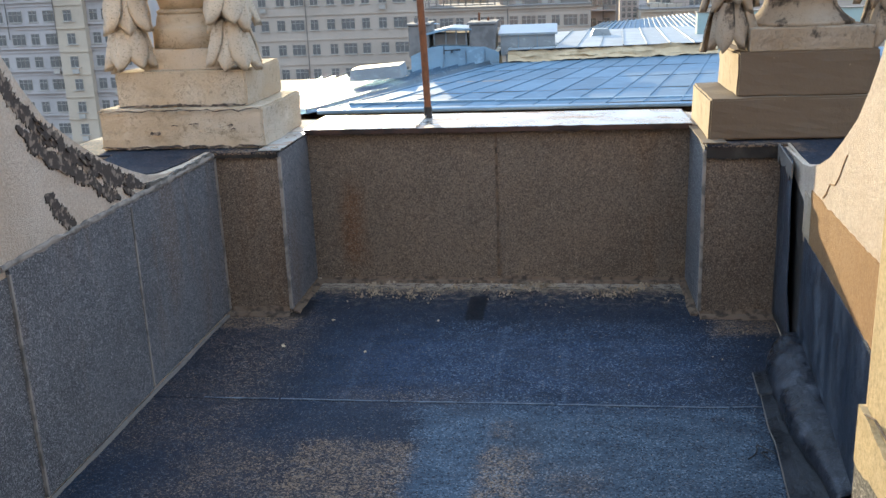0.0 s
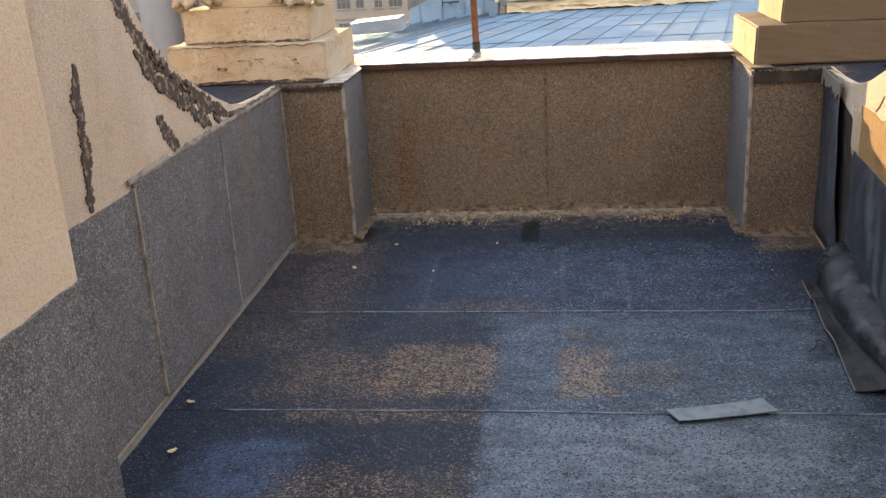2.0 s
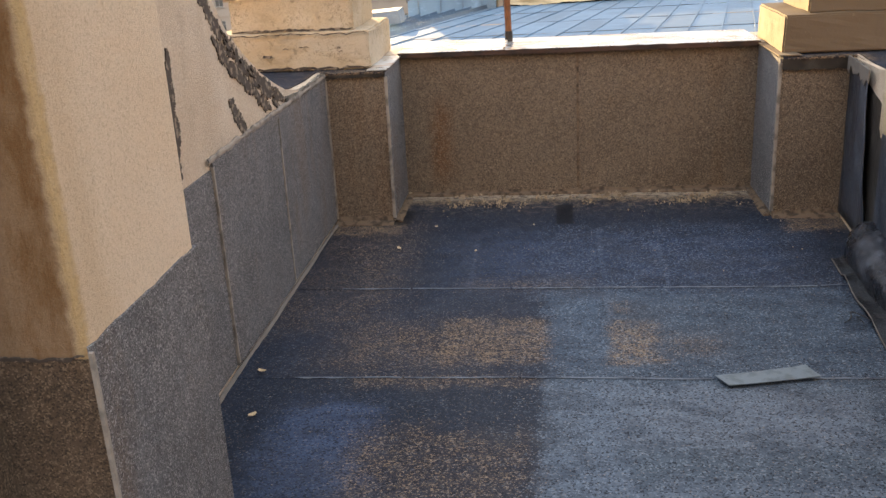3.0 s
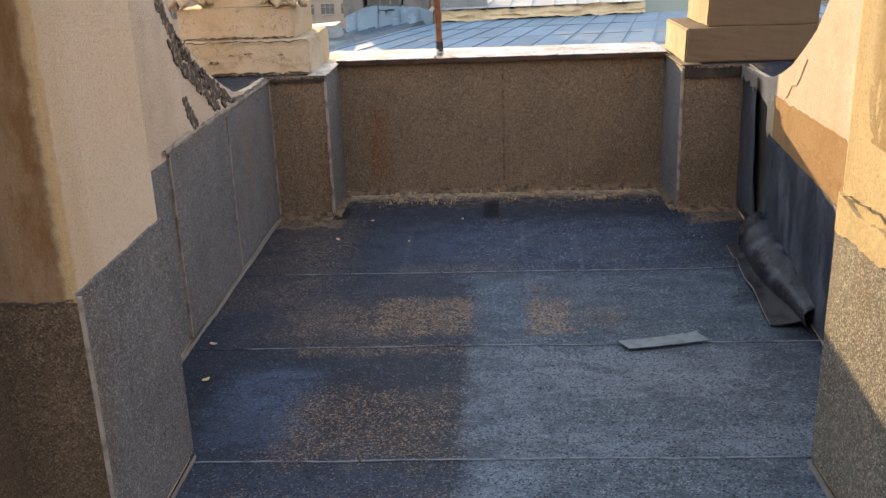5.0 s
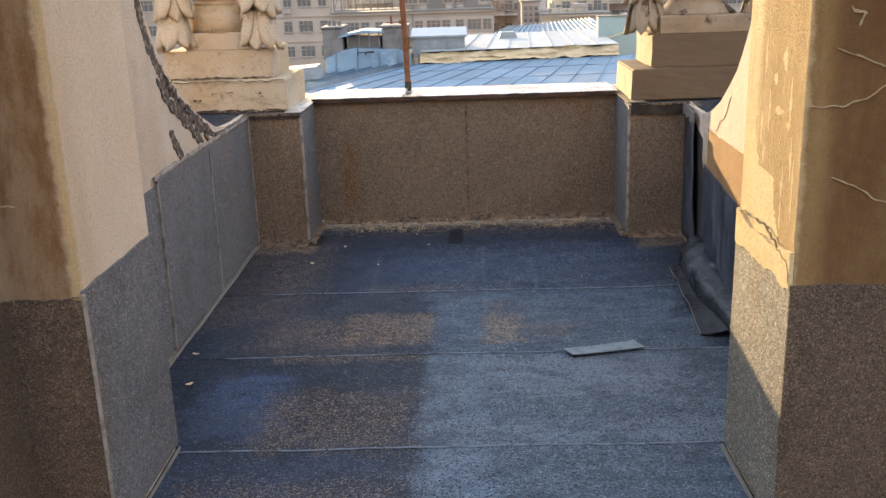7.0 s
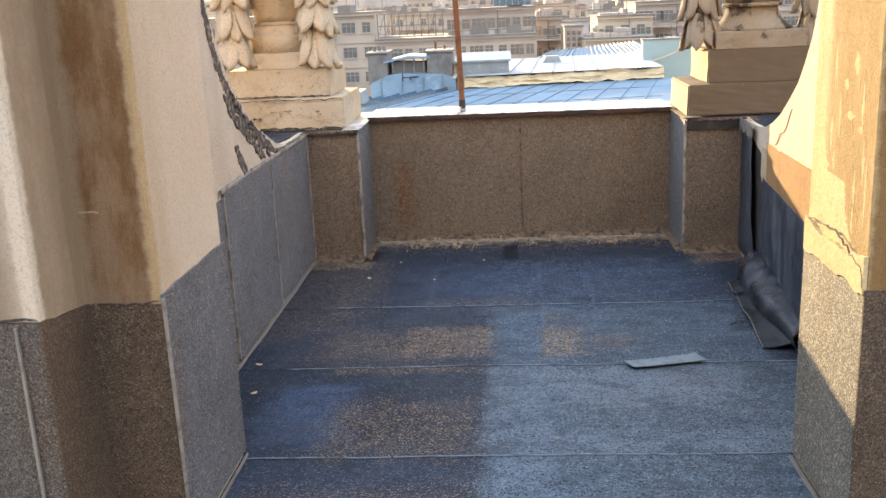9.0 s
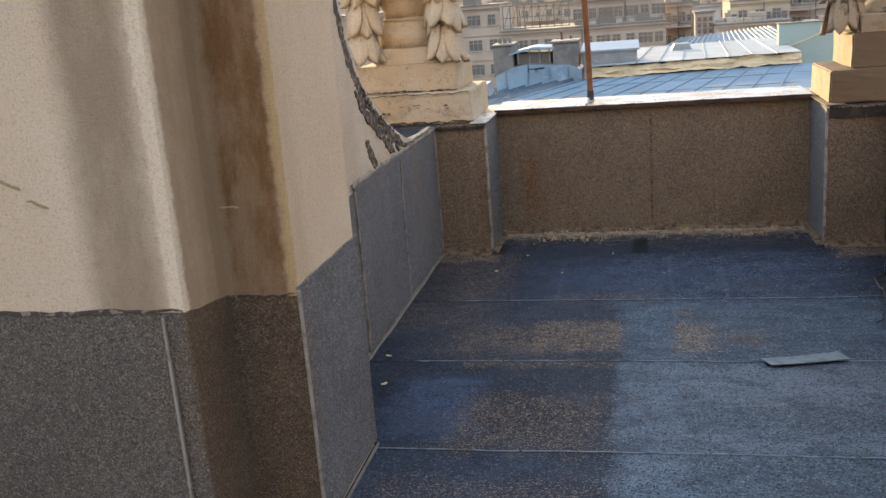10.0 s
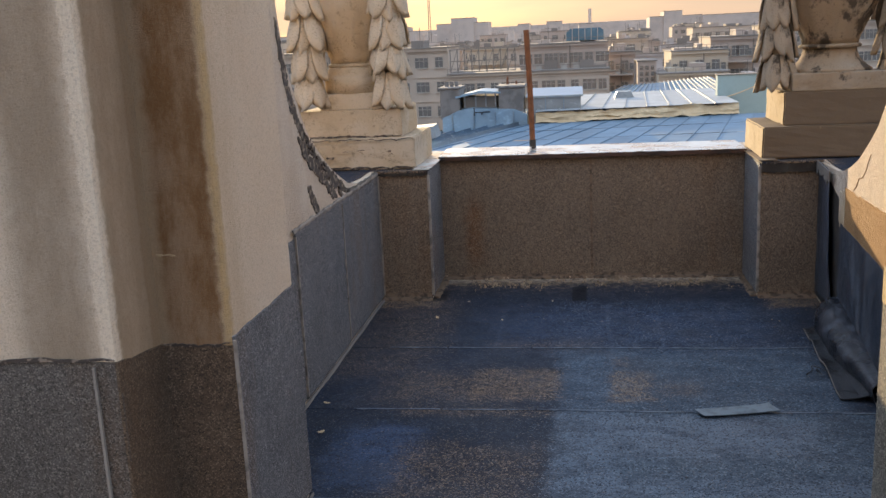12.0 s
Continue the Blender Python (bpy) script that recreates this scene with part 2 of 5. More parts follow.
STUCCO = make_stucco("beige_stucco", (0.66, 0.53, 0.405), (0.76, 0.66, 0.55), (0.50, 0.37, 0.25), 0.45)


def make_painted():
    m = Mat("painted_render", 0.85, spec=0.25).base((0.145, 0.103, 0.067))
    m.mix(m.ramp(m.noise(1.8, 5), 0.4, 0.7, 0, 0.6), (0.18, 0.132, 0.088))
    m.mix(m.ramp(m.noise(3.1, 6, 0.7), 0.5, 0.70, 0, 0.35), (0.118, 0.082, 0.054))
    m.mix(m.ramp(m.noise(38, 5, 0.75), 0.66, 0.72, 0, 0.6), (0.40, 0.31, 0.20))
    # faces turned to -x take a paler ochre than the others
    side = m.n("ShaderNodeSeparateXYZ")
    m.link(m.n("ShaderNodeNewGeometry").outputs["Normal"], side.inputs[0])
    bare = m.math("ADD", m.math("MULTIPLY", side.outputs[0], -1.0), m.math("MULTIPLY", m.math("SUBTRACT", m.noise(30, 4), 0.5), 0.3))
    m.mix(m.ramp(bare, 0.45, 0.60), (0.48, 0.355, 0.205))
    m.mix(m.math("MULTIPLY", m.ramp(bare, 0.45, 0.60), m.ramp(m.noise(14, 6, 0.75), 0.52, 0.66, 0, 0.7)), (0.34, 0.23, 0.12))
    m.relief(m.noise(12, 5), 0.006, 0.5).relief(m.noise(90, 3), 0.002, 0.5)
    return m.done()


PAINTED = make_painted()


def make_stone(name="weathered_cast_stone", dark_mix=0.0):
    m = Mat(name, 0.92, spec=0.2).base((0.55, 0.43, 0.29))
    pits = m.noise(190, 3, 0.7)
    m.mix(m.ramp(m.noise(3.2, 5), 0.40, 0.65, 0, 0.7), (0.63, 0.54, 0.42))
    m.mix(m.ramp(m.noise(4.0, 7, 0.7, (1, 1, 2.0), (2, 5, 1)), 0.52, 0.72, 0, 0.6), (0.32, 0.24, 0.155))
    m.mix(m.ramp(m.noise(30, 5, 0.75), 0.56, 0.68, 0, 0.55), (0.20, 0.15, 0.10))
    m.mix(m.math("MULTIPLY", m.ramp(m.granules(230), 0.80, 0.95, 0, 0.5), m.ramp(m.noise(6, 5, 0.7, (1, 1, 1), (7, 3, 5)), 0.50, 0.62)), (0.085, 0.065, 0.045))
    m.mix(m.math("MULTIPLY", m.ramp(pits, 0.55, 0.64, 0, 0.25), m.ramp(m.noise(5, 3), 0.50, 0.60)), (0.14, 0.105, 0.075))
    # browner and darker all over, with near-black stain blotches on top
    if dark_mix:
        m.mix(dark_mix * 0.6, (0.19, 0.125, 0.08))
        m.mix(m.ramp(m.noise(4.5, 6, 0.7, (1, 1, 0.7), (6, 2, 3)), 0.50, 0.58, 0, dark_mix), (0.035, 0.028, 0.023))
    m.relief(m.noise(13, 5), 0.012, 0.6).relief(m.ramp(pits, 0.5, 0.66, 1, 0), 0.004, 0.8)
    return m.done()


STONE = make_stone()
STONE_DARK = make_stone("dark_stained_cast_stone", 0.8)


def make_pier(name, bands, rgb, pale, stain, amount):
    """Stained stucco with colour bands of their own width over chosen faces and edges of the pier."""
    m = Mat(name, 0.9, spec=0.25).base(rgb)
    grain = m.noise(100, 4, 0.85)
    m.mix(m.ramp(m.noise(1.6, 5), 0.4, 0.7, 0, 0.6), pale)
    m.mix(m.ramp(m.noise(1.1, 6, 0.62, (2.4, 2.4, 0.5), (3, 0, 2)), 0.5, 0.72, 0, amount), stain)
    worn = m.ramp(m.noise(9, 6, 0.75, (1, 1, 0.35), (5, 3, 1)), 0.36, 0.62, 0.80, 1.02)
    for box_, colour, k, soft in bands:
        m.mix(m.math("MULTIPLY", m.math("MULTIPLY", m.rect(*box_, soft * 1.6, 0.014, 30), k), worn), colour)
    speck = m.granules(260)
    m.mix(m.ramp(speck, 0.25, 0.05, 0, 0.20), [c * 0.35 for c in stain])
    m.mix(m.ramp(grain, 0.525, 0.62, 0, 0.25), [c * 0.55 for c in stain])
    m.mix(m.ramp(m.noise(24, 5, 0.7), 0.62, 0.74, 0, 0.4), [c * 0.55 for c in stain])
    m.relief(m.noise(9, 4), 0.012, 0.35).relief(grain, 0.007, 0.8)
    return m.done()


# darker return, brown front with lighter edges, pale strip at the corner
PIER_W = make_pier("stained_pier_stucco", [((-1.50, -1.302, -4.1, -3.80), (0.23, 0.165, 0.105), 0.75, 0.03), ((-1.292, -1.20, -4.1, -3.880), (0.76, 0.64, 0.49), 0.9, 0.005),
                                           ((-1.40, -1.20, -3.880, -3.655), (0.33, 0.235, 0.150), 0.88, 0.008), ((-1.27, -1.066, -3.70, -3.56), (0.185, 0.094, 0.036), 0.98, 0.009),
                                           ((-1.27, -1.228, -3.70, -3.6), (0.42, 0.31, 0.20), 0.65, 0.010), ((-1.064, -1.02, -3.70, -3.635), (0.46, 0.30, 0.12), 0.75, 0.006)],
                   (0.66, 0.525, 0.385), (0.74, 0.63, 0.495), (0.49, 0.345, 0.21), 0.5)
# front face brown all over, side face cream and ochre
PIER_E = make_pier("peeling_pier_stucco", [((0.845, 3.3, -3.95, -3.625), (0.235, 0.128, 0.048), 0.96, 0.006), ((0.90, 3.3, -3.95, -3.625), (0.115, 0.052, 0.020), 0.95, 0.02), ((0.82, 0.90, -3.35, -3.0), (0.70, 0.56, 0.34), 0.7, 0.02), ((0.82, 0.9, -3.625, -3.26), (0.30, 0.19, 0.075), 0.85, 0.02)],
                   (0.50, 0.35, 0.17), (0.60, 0.45, 0.25), (0.28, 0.165, 0.07), 0.6)
RENDER = make_stucco("orange_bare_render", (0.38, 0.22, 0.10), (0.44, 0.28, 0.14), (0.30, 0.17, 0.08), 0.6)
PAINT_COAT = make_stucco("old_cream_paint", (0.57, 0.42, 0.215), (0.64, 0.50, 0.29), (0.42, 0.29, 0.135), 0.6, 0.002)
PAINTED_EDGE = make_stucco("bare_plaster_crack", (0.42, 0.31, 0.18), (0.48, 0.37, 0.23), (0.4, 0.3, 0.18), 0.4)


def plain(name, rgb, rough, metal=0.0, other=None, scale=6, amount=0.6, bump=0.0, lo=0.45, hi=0.65):
    m = Mat(name, rough, metal).base(rgb)
    m.mix(m.ramp(m.noise(scale, 5), lo, hi, 0, amount), other or [c * 0.6 for c in rgb])
    m.mix(m.ramp(m.noise(scale * 14, 3), 0.5, 0.75, 0, 0.25), [c * 0.7 for c in rgb])
    if bump:
        m.relief(m.noise(scale * 5, 4), bump)
    return m.done()


SEAM = plain("pale_lap_seam", (0.16, 0.195, 0.24), 0.8, 0, (0.05, 0.065, 0.09), 9, 0.9)
TAR = plain("black_tar", (0.020, 0.017, 0.015), 0.55, 0, (0.07, 0.06, 0.05), 9, 0.5, 0.004)
MOSSY = plain("mossy_crumbling_edge", (0.17, 0.15, 0.125), 0.95, 0, (0.05, 0.045, 0.038), 30, 0.9, 0.01)
TAR_PAINT = plain("brown_tar_paint", (0.060, 0.045, 0.036), 0.8, 0, (0.30, 0.235, 0.175), 34, 0.85, 0.002, 0.52, 0.60)
BITUMEN = make_bare("shiny_bare_bitumen", (0.012, 0.014, 0.020), (0.15, 0.165, 0.20), 0.30)
BITUMEN_FLAP = make_bare("black_bitumen_flap", (0.007, 0.008, 0.011), (0.045, 0.05, 0.06), 0.40)
DUST = plain("pale_mortar_dust", (0.19, 0.13, 0.085), 0.95, 0, (0.06, 0.043, 0.03), 26, 0.95, 0.012)
SEALANT = plain("pale_seam_sealant", (0.30, 0.26, 0.22), 0.9, 0, (0.13, 0.115, 0.10), 16, 0.9, 0.003)
MORTAR = plain("seam_sealant", (0.17, 0.15, 0.13), 0.9, 0, (0.12, 0.11, 0.10), 10, 0.7, 0.003)
LAP = plain("brown_lap_edge", (0.135, 0.098, 0.066), 0.9, 0, (0.09, 0.066, 0.046), 14, 0.8, 0.003)
RUST = plain("rusty_steel", (0.22, 0.085, 0.035), 0.75, 0.2, (0.10, 0.04, 0.02), 18, 0.6, 0.001)
RUST_RED = plain("rusty_drip_edge", (0.075, 0.038, 0.026), 0.7, 0.2, (0.02, 0.016, 0.014), 9, 0.8, 0.001)
ZINC = plain("grey_zinc_plate", (0.15, 0.19, 0.215), 0.5, 0.3, (0.09, 0.115, 0.13), 22, 0.8, 0.001)
LEAF = plain("dry_leaf", (0.55, 0.42, 0.25), 0.8)
PEBBLE = plain("chips", (0.40, 0.30, 0.20), 0.9, 0, (0.13, 0.095, 0.065), 11, 0.9)


def make_coping():
    m = Mat("coping_sheet_metal", 0.34, 0.75).base((0.60, 0.60, 0.58))
    m.mix(m.ramp(m.noise(2.2, 5, 0.6, (1, 2.5, 1)), 0.52, 0.64, 0, 0.7), (0.42, 0.20, 0.07))
    m.mix(m.ramp(m.noise(9, 5), 0.55, 0.7, 0, 0.5), (0.30, 0.26, 0.22))
    m.rough(m.ramp(m.noise(5, 4), 0.35, 0.7, 0.22, 0.55))
    m.relief(m.noise(5, 3), 0.006, 0.4)
    return m.done()


COPING = make_coping()


def make_sheet_roof(name, rgb, rough, metal=0.85):
    m = Mat(name, rough, metal).base(rgb)
    m.mix(m.ramp(m.noise(0.8, 5), 0.45, 0.65, 0, 0.5), [c * 0.65 for c in rgb])
    m.mix(m.ramp(m.island(), 0.0, 1.0, 0.0, 0.45), [c * 0.55 for c in rgb])
    m.mix(m.ramp(m.noise(2.6, 6, 0.7, (0.6, 1.6, 1)), 0.54, 0.68, 0, 0.45), [min(0.8, c * 1.7) for c in rgb])
    m.mix(m.ramp(m.noise(3.3, 6, 0.75, (1, 1, 1), (4, 2, 1)), 0.58, 0.70, 0, 0.4), [c * 0.4 for c in rgb])
    m.relief(m.noise(1.3, 3), 0.05, 0.35)
    return m.done()


ROOF = make_sheet_roof("galvanised_roof_sheet", (0.30, 0.40, 0.49), 0.30, 0.75)
ROOF_BLUE = make_sheet_roof("blue_roof_sheet", (0.115, 0.205, 0.285), 0.5, 0.2)
ROOF_PALE = make_sheet_roof("pale_roof_sheet", (0.36, 0.38, 0.38), 0.5, 0.2)
ROOF_STEP = make_sheet_roof("pale_blue_roof_sheet", (0.26, 0.38, 0.47), 0.5, 0.2)
CANVAS = plain("brown_torn_felt", (0.66, 0.50, 0.30), 0.9, 0, (0.42, 0.30, 0.17), 0.9, 0.6, 0.05)
CHIMNEY = plain("grey_chimney_render", (0.22, 0.20, 0.18), 0.9, 0, (0.12, 0.11, 0.10), 2, 0.7, 0.01)
GREEN = plain("pale_green_render", (0.36, 0.46, 0.44), 0.85, 0, (0.30, 0.40, 0.39), 0.8, 0.6)
ORANGE = plain("orange_render", (0.55, 0.33, 0.15), 0.85, 0, (0.45, 0.27, 0.13), 0.9, 0.6)
BLACK = plain("black_plastic", (0.02, 0.02, 0.022), 0.5)
# pane colour lightened to carry sky reflection and haze
GLASS = plain("window_pane", (0.17, 0.162, 0.15), 0.12, 0, (0.34, 0.32, 0.29), 0.35, 0.8)
FRAME = plain("pale_window_frame", (0.50, 0.46, 0.40), 0.7, 0, (0.35, 0.32, 0.28), 0.5, 0.5)


def facade(name, rgb):
    return plain(name, rgb, 0.9, 0, [c * 0.78 for c in rgb], 0.12, 0.7, 0.02)


FAC_GREY = facade("grey_beige_facade", (0.50, 0.405, 0.335))
FAC_PINK = facade("pinkish_facade", (0.52, 0.435, 0.35))
FAC_CREAM = facade("cream_facade", (0.58, 0.48, 0.36))
FAC_WHITE = facade("white_grey_facade", (0.52, 0.475, 0.445))
FAC_DARK = facade("dark_facade", (0.25, 0.22, 0.19))
WINTER_GLASS = plain("blue_green_glazing", (0.10, 0.20, 0.26), 0.15, 0, (0.20, 0.32, 0.38), 0.5, 0.7)
# far blocks: the haze of distance is put into this paler colour
FAR = facade("haze_paled_blocks", (0.60, 0.51, 0.44))
GROUND = plain("city_ground", (0.10, 0.095, 0.085), 0.9, 0, (0.07, 0.075, 0.06), 0.02, 0.7)


# ---- mesh helpers ----
def part(name, bm, material, parent=None, label="", smooth=False):
    """Links a bmesh, built in world metres, as one mesh object under a thing or a part."""
    off = parent.matrix_world.translation if parent is not None else Vector()
    if off.length:
        bmesh.ops.translate(bm, verts=bm.verts, vec=-off)
    bmesh.ops.recalc_face_normals(bm, faces=bm.faces)
    me = bpy.data.meshes.new(name)
    bm.to_mesh(me)
    bm.free()
    for mt in material if isinstance(material, (list, tuple)) else (material,):
        me.materials.append(mt)
    if smooth:
        for p in me.polygons:
            p.use_smooth = True
    ob = new(name, me)
    ob.parent = parent
    if label:
        tagged(ob, label)
    return ob


def thing(name, at, label, category, group="", kind=""):
    ob = new(name)
    ob.empty_display_size = 0.1
    ob.location = at
    ob.matrix_world = Matrix.Translation(at)
    return tagged(ob, label, category, group, kind)


def box(bm, x0, x1, y0, y1, z0, z1, bevel=0.0, segs=1):
    made = bmesh.ops.create_cube(bm, size=1.0, matrix=Matrix.LocRotScale(((x0 + x1) / 2, (y0 + y1) / 2, (z0 + z1) / 2), None, (x1 - x0, y1 - y0, z1 - z0)))
    if bevel:
        edges = {e for v in made["verts"] for e in v.link_edges}
        bmesh.ops.bevel(bm, geom=list(edges), offset=bevel, segments=segs, affect="EDGES", profile=0.6)
    return bm


def boxes(*rows, bevel=0.0):
    bm = bmesh.new()
    for r in rows:
        box(bm, *r, bevel=bevel)
    return bm


def prism(bm, pts, axis, a0, a1):
    """A polygon in the plane across axis (0: y, z; 1: x, z; 2: x, y), drawn out from a0 to a1."""
    def put(p, a):
        return (a, p[0], p[1]) if axis == 0 else (p[0], a, p[1]) if axis == 1 else (p[0], p[1], a)
    lo = [bm.verts.new(put(p, a0)) for p in pts]
    hi = [bm.verts.new(put(p, a1)) for p in pts]
    n = len(pts)
    bm.faces.new(lo)
    bm.faces.new(hi[::-1])
    for i in range(n):
        bm.faces.new((lo[i], hi[i], hi[(i + 1) % n], lo[(i + 1) % n]))
    return bm


def lathe(bm, profile, centre, segs=40, wobble=0.0):
    rings = []
    for r, z in profile:
        ring = []
        for k in range(segs):
            t = 2 * math.pi * k / segs
            rr = r * (1 + wobble * noise.noise((math.cos(t) * 3, math.sin(t) * 3, z * 9)))
            ring.append(bm.verts.new((centre[0] + rr * math.cos(t), centre[1] + rr * math.sin(t), z)))
        rings.append(ring)
    for lo, hi in zip(rings, rings[1:]):
        for k in range(segs):
            bm.faces.new((lo[k], lo[(k + 1) % segs], hi[(k + 1) % segs], hi[k]))
    bm.faces.new(rings[0][::-1])
    bm.faces.new(rings[-1])
    return bm


def rough_up(bm, size, amount, seed=0.0):
    for v in bm.verts:
        v.co += noise.noise_vector(v.co * size + Vector((seed, seed, seed))) * amount
    return bm


def sheet(bm, rows, thick_way):
    """A skin with thickness from a grid of points (rows of equal length)."""
    w = Vector(thick_way)
    top = [[bm.verts.new(Vector(p)) for p in r] for r in rows]
    low = [[bm.verts.new(Vector(p) - w) for p in r] for r in rows]
    m, n = len(rows), len(rows[0])
    for g, flip in ((top, False), (low, True)):
        for i in range(m - 1):
            for j in range(n - 1):
                q = (g[i][j], g[i][j + 1], g[i + 1][j + 1], g[i + 1][j])
                bm.faces.new(q[::-1] if flip else q)
    rim = [(0, j) for j in range(n)] + [(i, n - 1) for i in range(1, m)] + [(m - 1, j) for j in range(n - 2, -1, -1)] + [(i, 0) for i in range(m - 2, 0, -1)]
    for (i, j), (k, l) in zip(rim, rim[1:] + rim[:1]):
        bm.faces.new((top[i][j], top[k][l], low[k][l], low[i][j]))
    return bm


def tube(bm, pts, radii, segs=10):
    rings = []
    for i, p in enumerate(pts):
        p = Vector(p)
        d = (Vector(pts[min(i + 1, len(pts) - 1)]) - Vector(pts[max(i - 1, 0)])).normalized()
        u = d.orthogonal().normalized()
        v = d.cross(u)
        r = radii if isinstance(radii, (int, float)) else radii[i]
        rings.append([bm.verts.new(p + (u * math.cos(2 * math.pi * k / segs) + v * math.sin(2 * math.pi * k / segs)) * r) for k in range(segs)])
    for a, b in zip(rings, rings[1:]):
        for k in range(segs):
            bm.faces.new((a[k], a[(k + 1) % segs], b[(k + 1) % segs], b[k]))
    bm.faces.new(rings[0])
    bm.faces.new(rings[-1][::-1])
    return bm


# ---- terrace: floor and walls ----
XW, XE = -1.30, 1.22                 # inner faces of the low side walls
PAR_Z = 0.80                         # top of the parapet membrane
floor = tagged(part("floor", boxes((-3.2, 3.2, -9.0, 0.2, -0.30, -0.012)), TAR), "flat roof terrace deck under dark bitumen membrane", "floor", kind="structure")
SEAMS = [0.02, -1.46, -2.285, -3.11, -3.935, -4.76, -5.6, -6.4, -7.2, -8.0, -9.0]
for i, (y1, y0) in enumerate(zip(SEAMS, SEAMS[1:])):
    bm = bmesh.new()
    wide = (XW - 0.02, 1.30) if y0 > -3.6 else (-3.2, 3.2)
    nx = 40
    edge = lambda x, y, s: y + 0.012 * noise.noise((x * 2.3, y, s)) + 0.004 * noise.noise((x * 17, y, s))
    rows = []
    for k in range(7):
        f_ = k / 6
        rows.append([(x, edge(x, y1 + (0.0 if i == 0 else 0.05), 1) * (1 - f_) + edge(x, y0, 1) * f_,
                      0.004 * noise.noise((x * 1.7, (y1 + (y0 - y1) * f_) * 1.7, 3)) + 0.0015 * f_) for x in (wide[0] + (wide[1] - wide[0]) * j / nx for j in range(nx + 1))])
    sheet(bm, rows, (0, 0, 0.009))
    part("membrane_strip", bm, FLOOR, floor)
    if 0 < i < 7:
        bm = bmesh.new()
        x = max(wide[0], -1.4) + 0.25
        while x < min(wide[1], 1.4) - 0.12:
            run = 0.25 + 0.9 * abs(noise.noise((x * 5, i, 7)))
            rr = [[], []]
            for k in range(25):
                xx = x + run * k / 24
                hw = max(0.0006, 0.0024 + 0.0028 * noise.noise((xx * 22, i, 2)) + 0.0012 * noise.noise((xx * 90, i, 2)))
                yy = edge(xx, y1, 1) + 0.004
                for side, sg in ((0, 1), (1, -1)):
                    rr[side].append((xx, yy + sg * hw, 0.0045 + 0.004 * noise.noise((xx * 1.7, y1 * 1.7, 3))))
            sheet(bm, rr, (0, 0, 0.006))
            x += run + 0.01 + 0.05 * max(0, noise.noise((x * 9, i, 3)))
        tagged(part("seam_line", bm, SEAM, floor), kind="stuff")

# parapet with its upstand membrane
parapet = tagged(part("wall_north", boxes((-1.9, 1.9, 0.010, 0.42, -0.3, PAR_Z + 0.006)), STUCCO), "low parapet wall clad with brown-grey mineral roofing membrane", "wall", kind="structure")


def wall_sheet(parent, x0, x1, y, z0, z1, material, name="membrane_sheet", thick=0.008):
    bm = bmesh.new()
    n = max(4, int((x1 - x0) / 0.05))
    rows = []
    for k in range(9):
        z = z0 + (z1 - z0) * k / 8
        rows.append([(x, y - 0.004 * noise.noise((x * 3, z * 3, 5 + y)), z + (0.006 * noise.noise((x * 9, 0, 2)) if k == 8 else 0)) for x in (x0 + (x1 - x0) * j / n for j in range(n + 1))])
    sheet(bm, rows, (0, -thick, 0))
    return part(name, bm, material, parent)


wall_sheet(parapet, -0.99, -0.012, -0.001, 0.02, PAR_Z, PARAPET_SHEET)
wall_sheet(parapet, -0.006, 0.965, 0.001, 0.02, PAR_Z, PARAPET_SHEET)
bm = rough_up(boxes((-0.014, -0.002, -0.0045, 0.004, 0.03, 0.79)), 14, 0.003)
part("seam_strip", bm, DUST, parapet)


def cant(parent, p0, p1, inward, size=0.055, material=DUST):
    """The mortar fillet between a wall's foot and the floor, uneven along its length."""
    bm = bmesh.new()
    p0, p1, w = Vector((*p0, 0)), Vector((*p1, 0)), Vector((*inward, 0))
    n = max(4, int((p1 - p0).length / 0.025))
    rows = [[], [], [], []]
    for k in range(n + 1):
        p = p0.lerp(p1, k / n)
        s = size * (1 + 0.35 * noise.noise(p * 5) + 0.15 * noise.noise(p * 23))
        rows[0].append(p + Vector((0, 0, s)))
        rows[1].append(p + w * s * 0.35 + Vector((0, 0, s * 0.45)))
        rows[2].append(p + w * s + Vector((0, 0, 0.012)))
        rows[3].append(p + w * s * 1.5 + Vector((0, 0, 0.004)))
    sheet(bm, rows, Vector((0, 0, 0.012)) - w * 0.002)
    return part("mortar_fillet", bm, material, parent)


cant(parapet, (-0.96, 0.0), (0.94, 0.0), (0, -1), 0.026)

# corner blocks that carry the urn pedestals
def corner_block(name, x0, x1, label, side):
    ob = tagged(part(name, boxes((x0 + 0.004, x1 - 0.004, -0.49, 0.42, -0.3, 0.79)), STUCCO), label, "wall", kind="structure")
    wall_sheet(ob, x0, x1, -0.500, 0.02, 0.775, MEMBRANE_BROWN)
    xs = x1 if side > 0 else x0
    bm = bmesh.new()
    rows = [[(xs + side * 0.004 + 0.003 * noise.noise((y * 5, z * 4, 1)), y, z) for y in (-0.502 + 0.502 * j / 8 for j in range(9))] for z in (0.02 + 0.77 * k / 8 for k in range(9))]
    sheet(bm, rows, (side * 0.008, 0, 0))
    part("membrane_sheet", bm, MEMBRANE, ob)
    bm = rough_up(boxes((xs - 0.006 if side > 0 else xs - 0.008, xs + 0.008 if side > 0 else xs + 0.006, -0.510, -0.49, 0.03, 0.77)), 14, 0.004)
    part("corner_strip", bm, SEALANT, ob)
    cant(ob, (x0, -0.5), (x1, -0.5), (0, -1), 0.034)
    cant(ob, (xs, -0.5), (xs, 0.0), (side, 0), 0.026)
    return ob


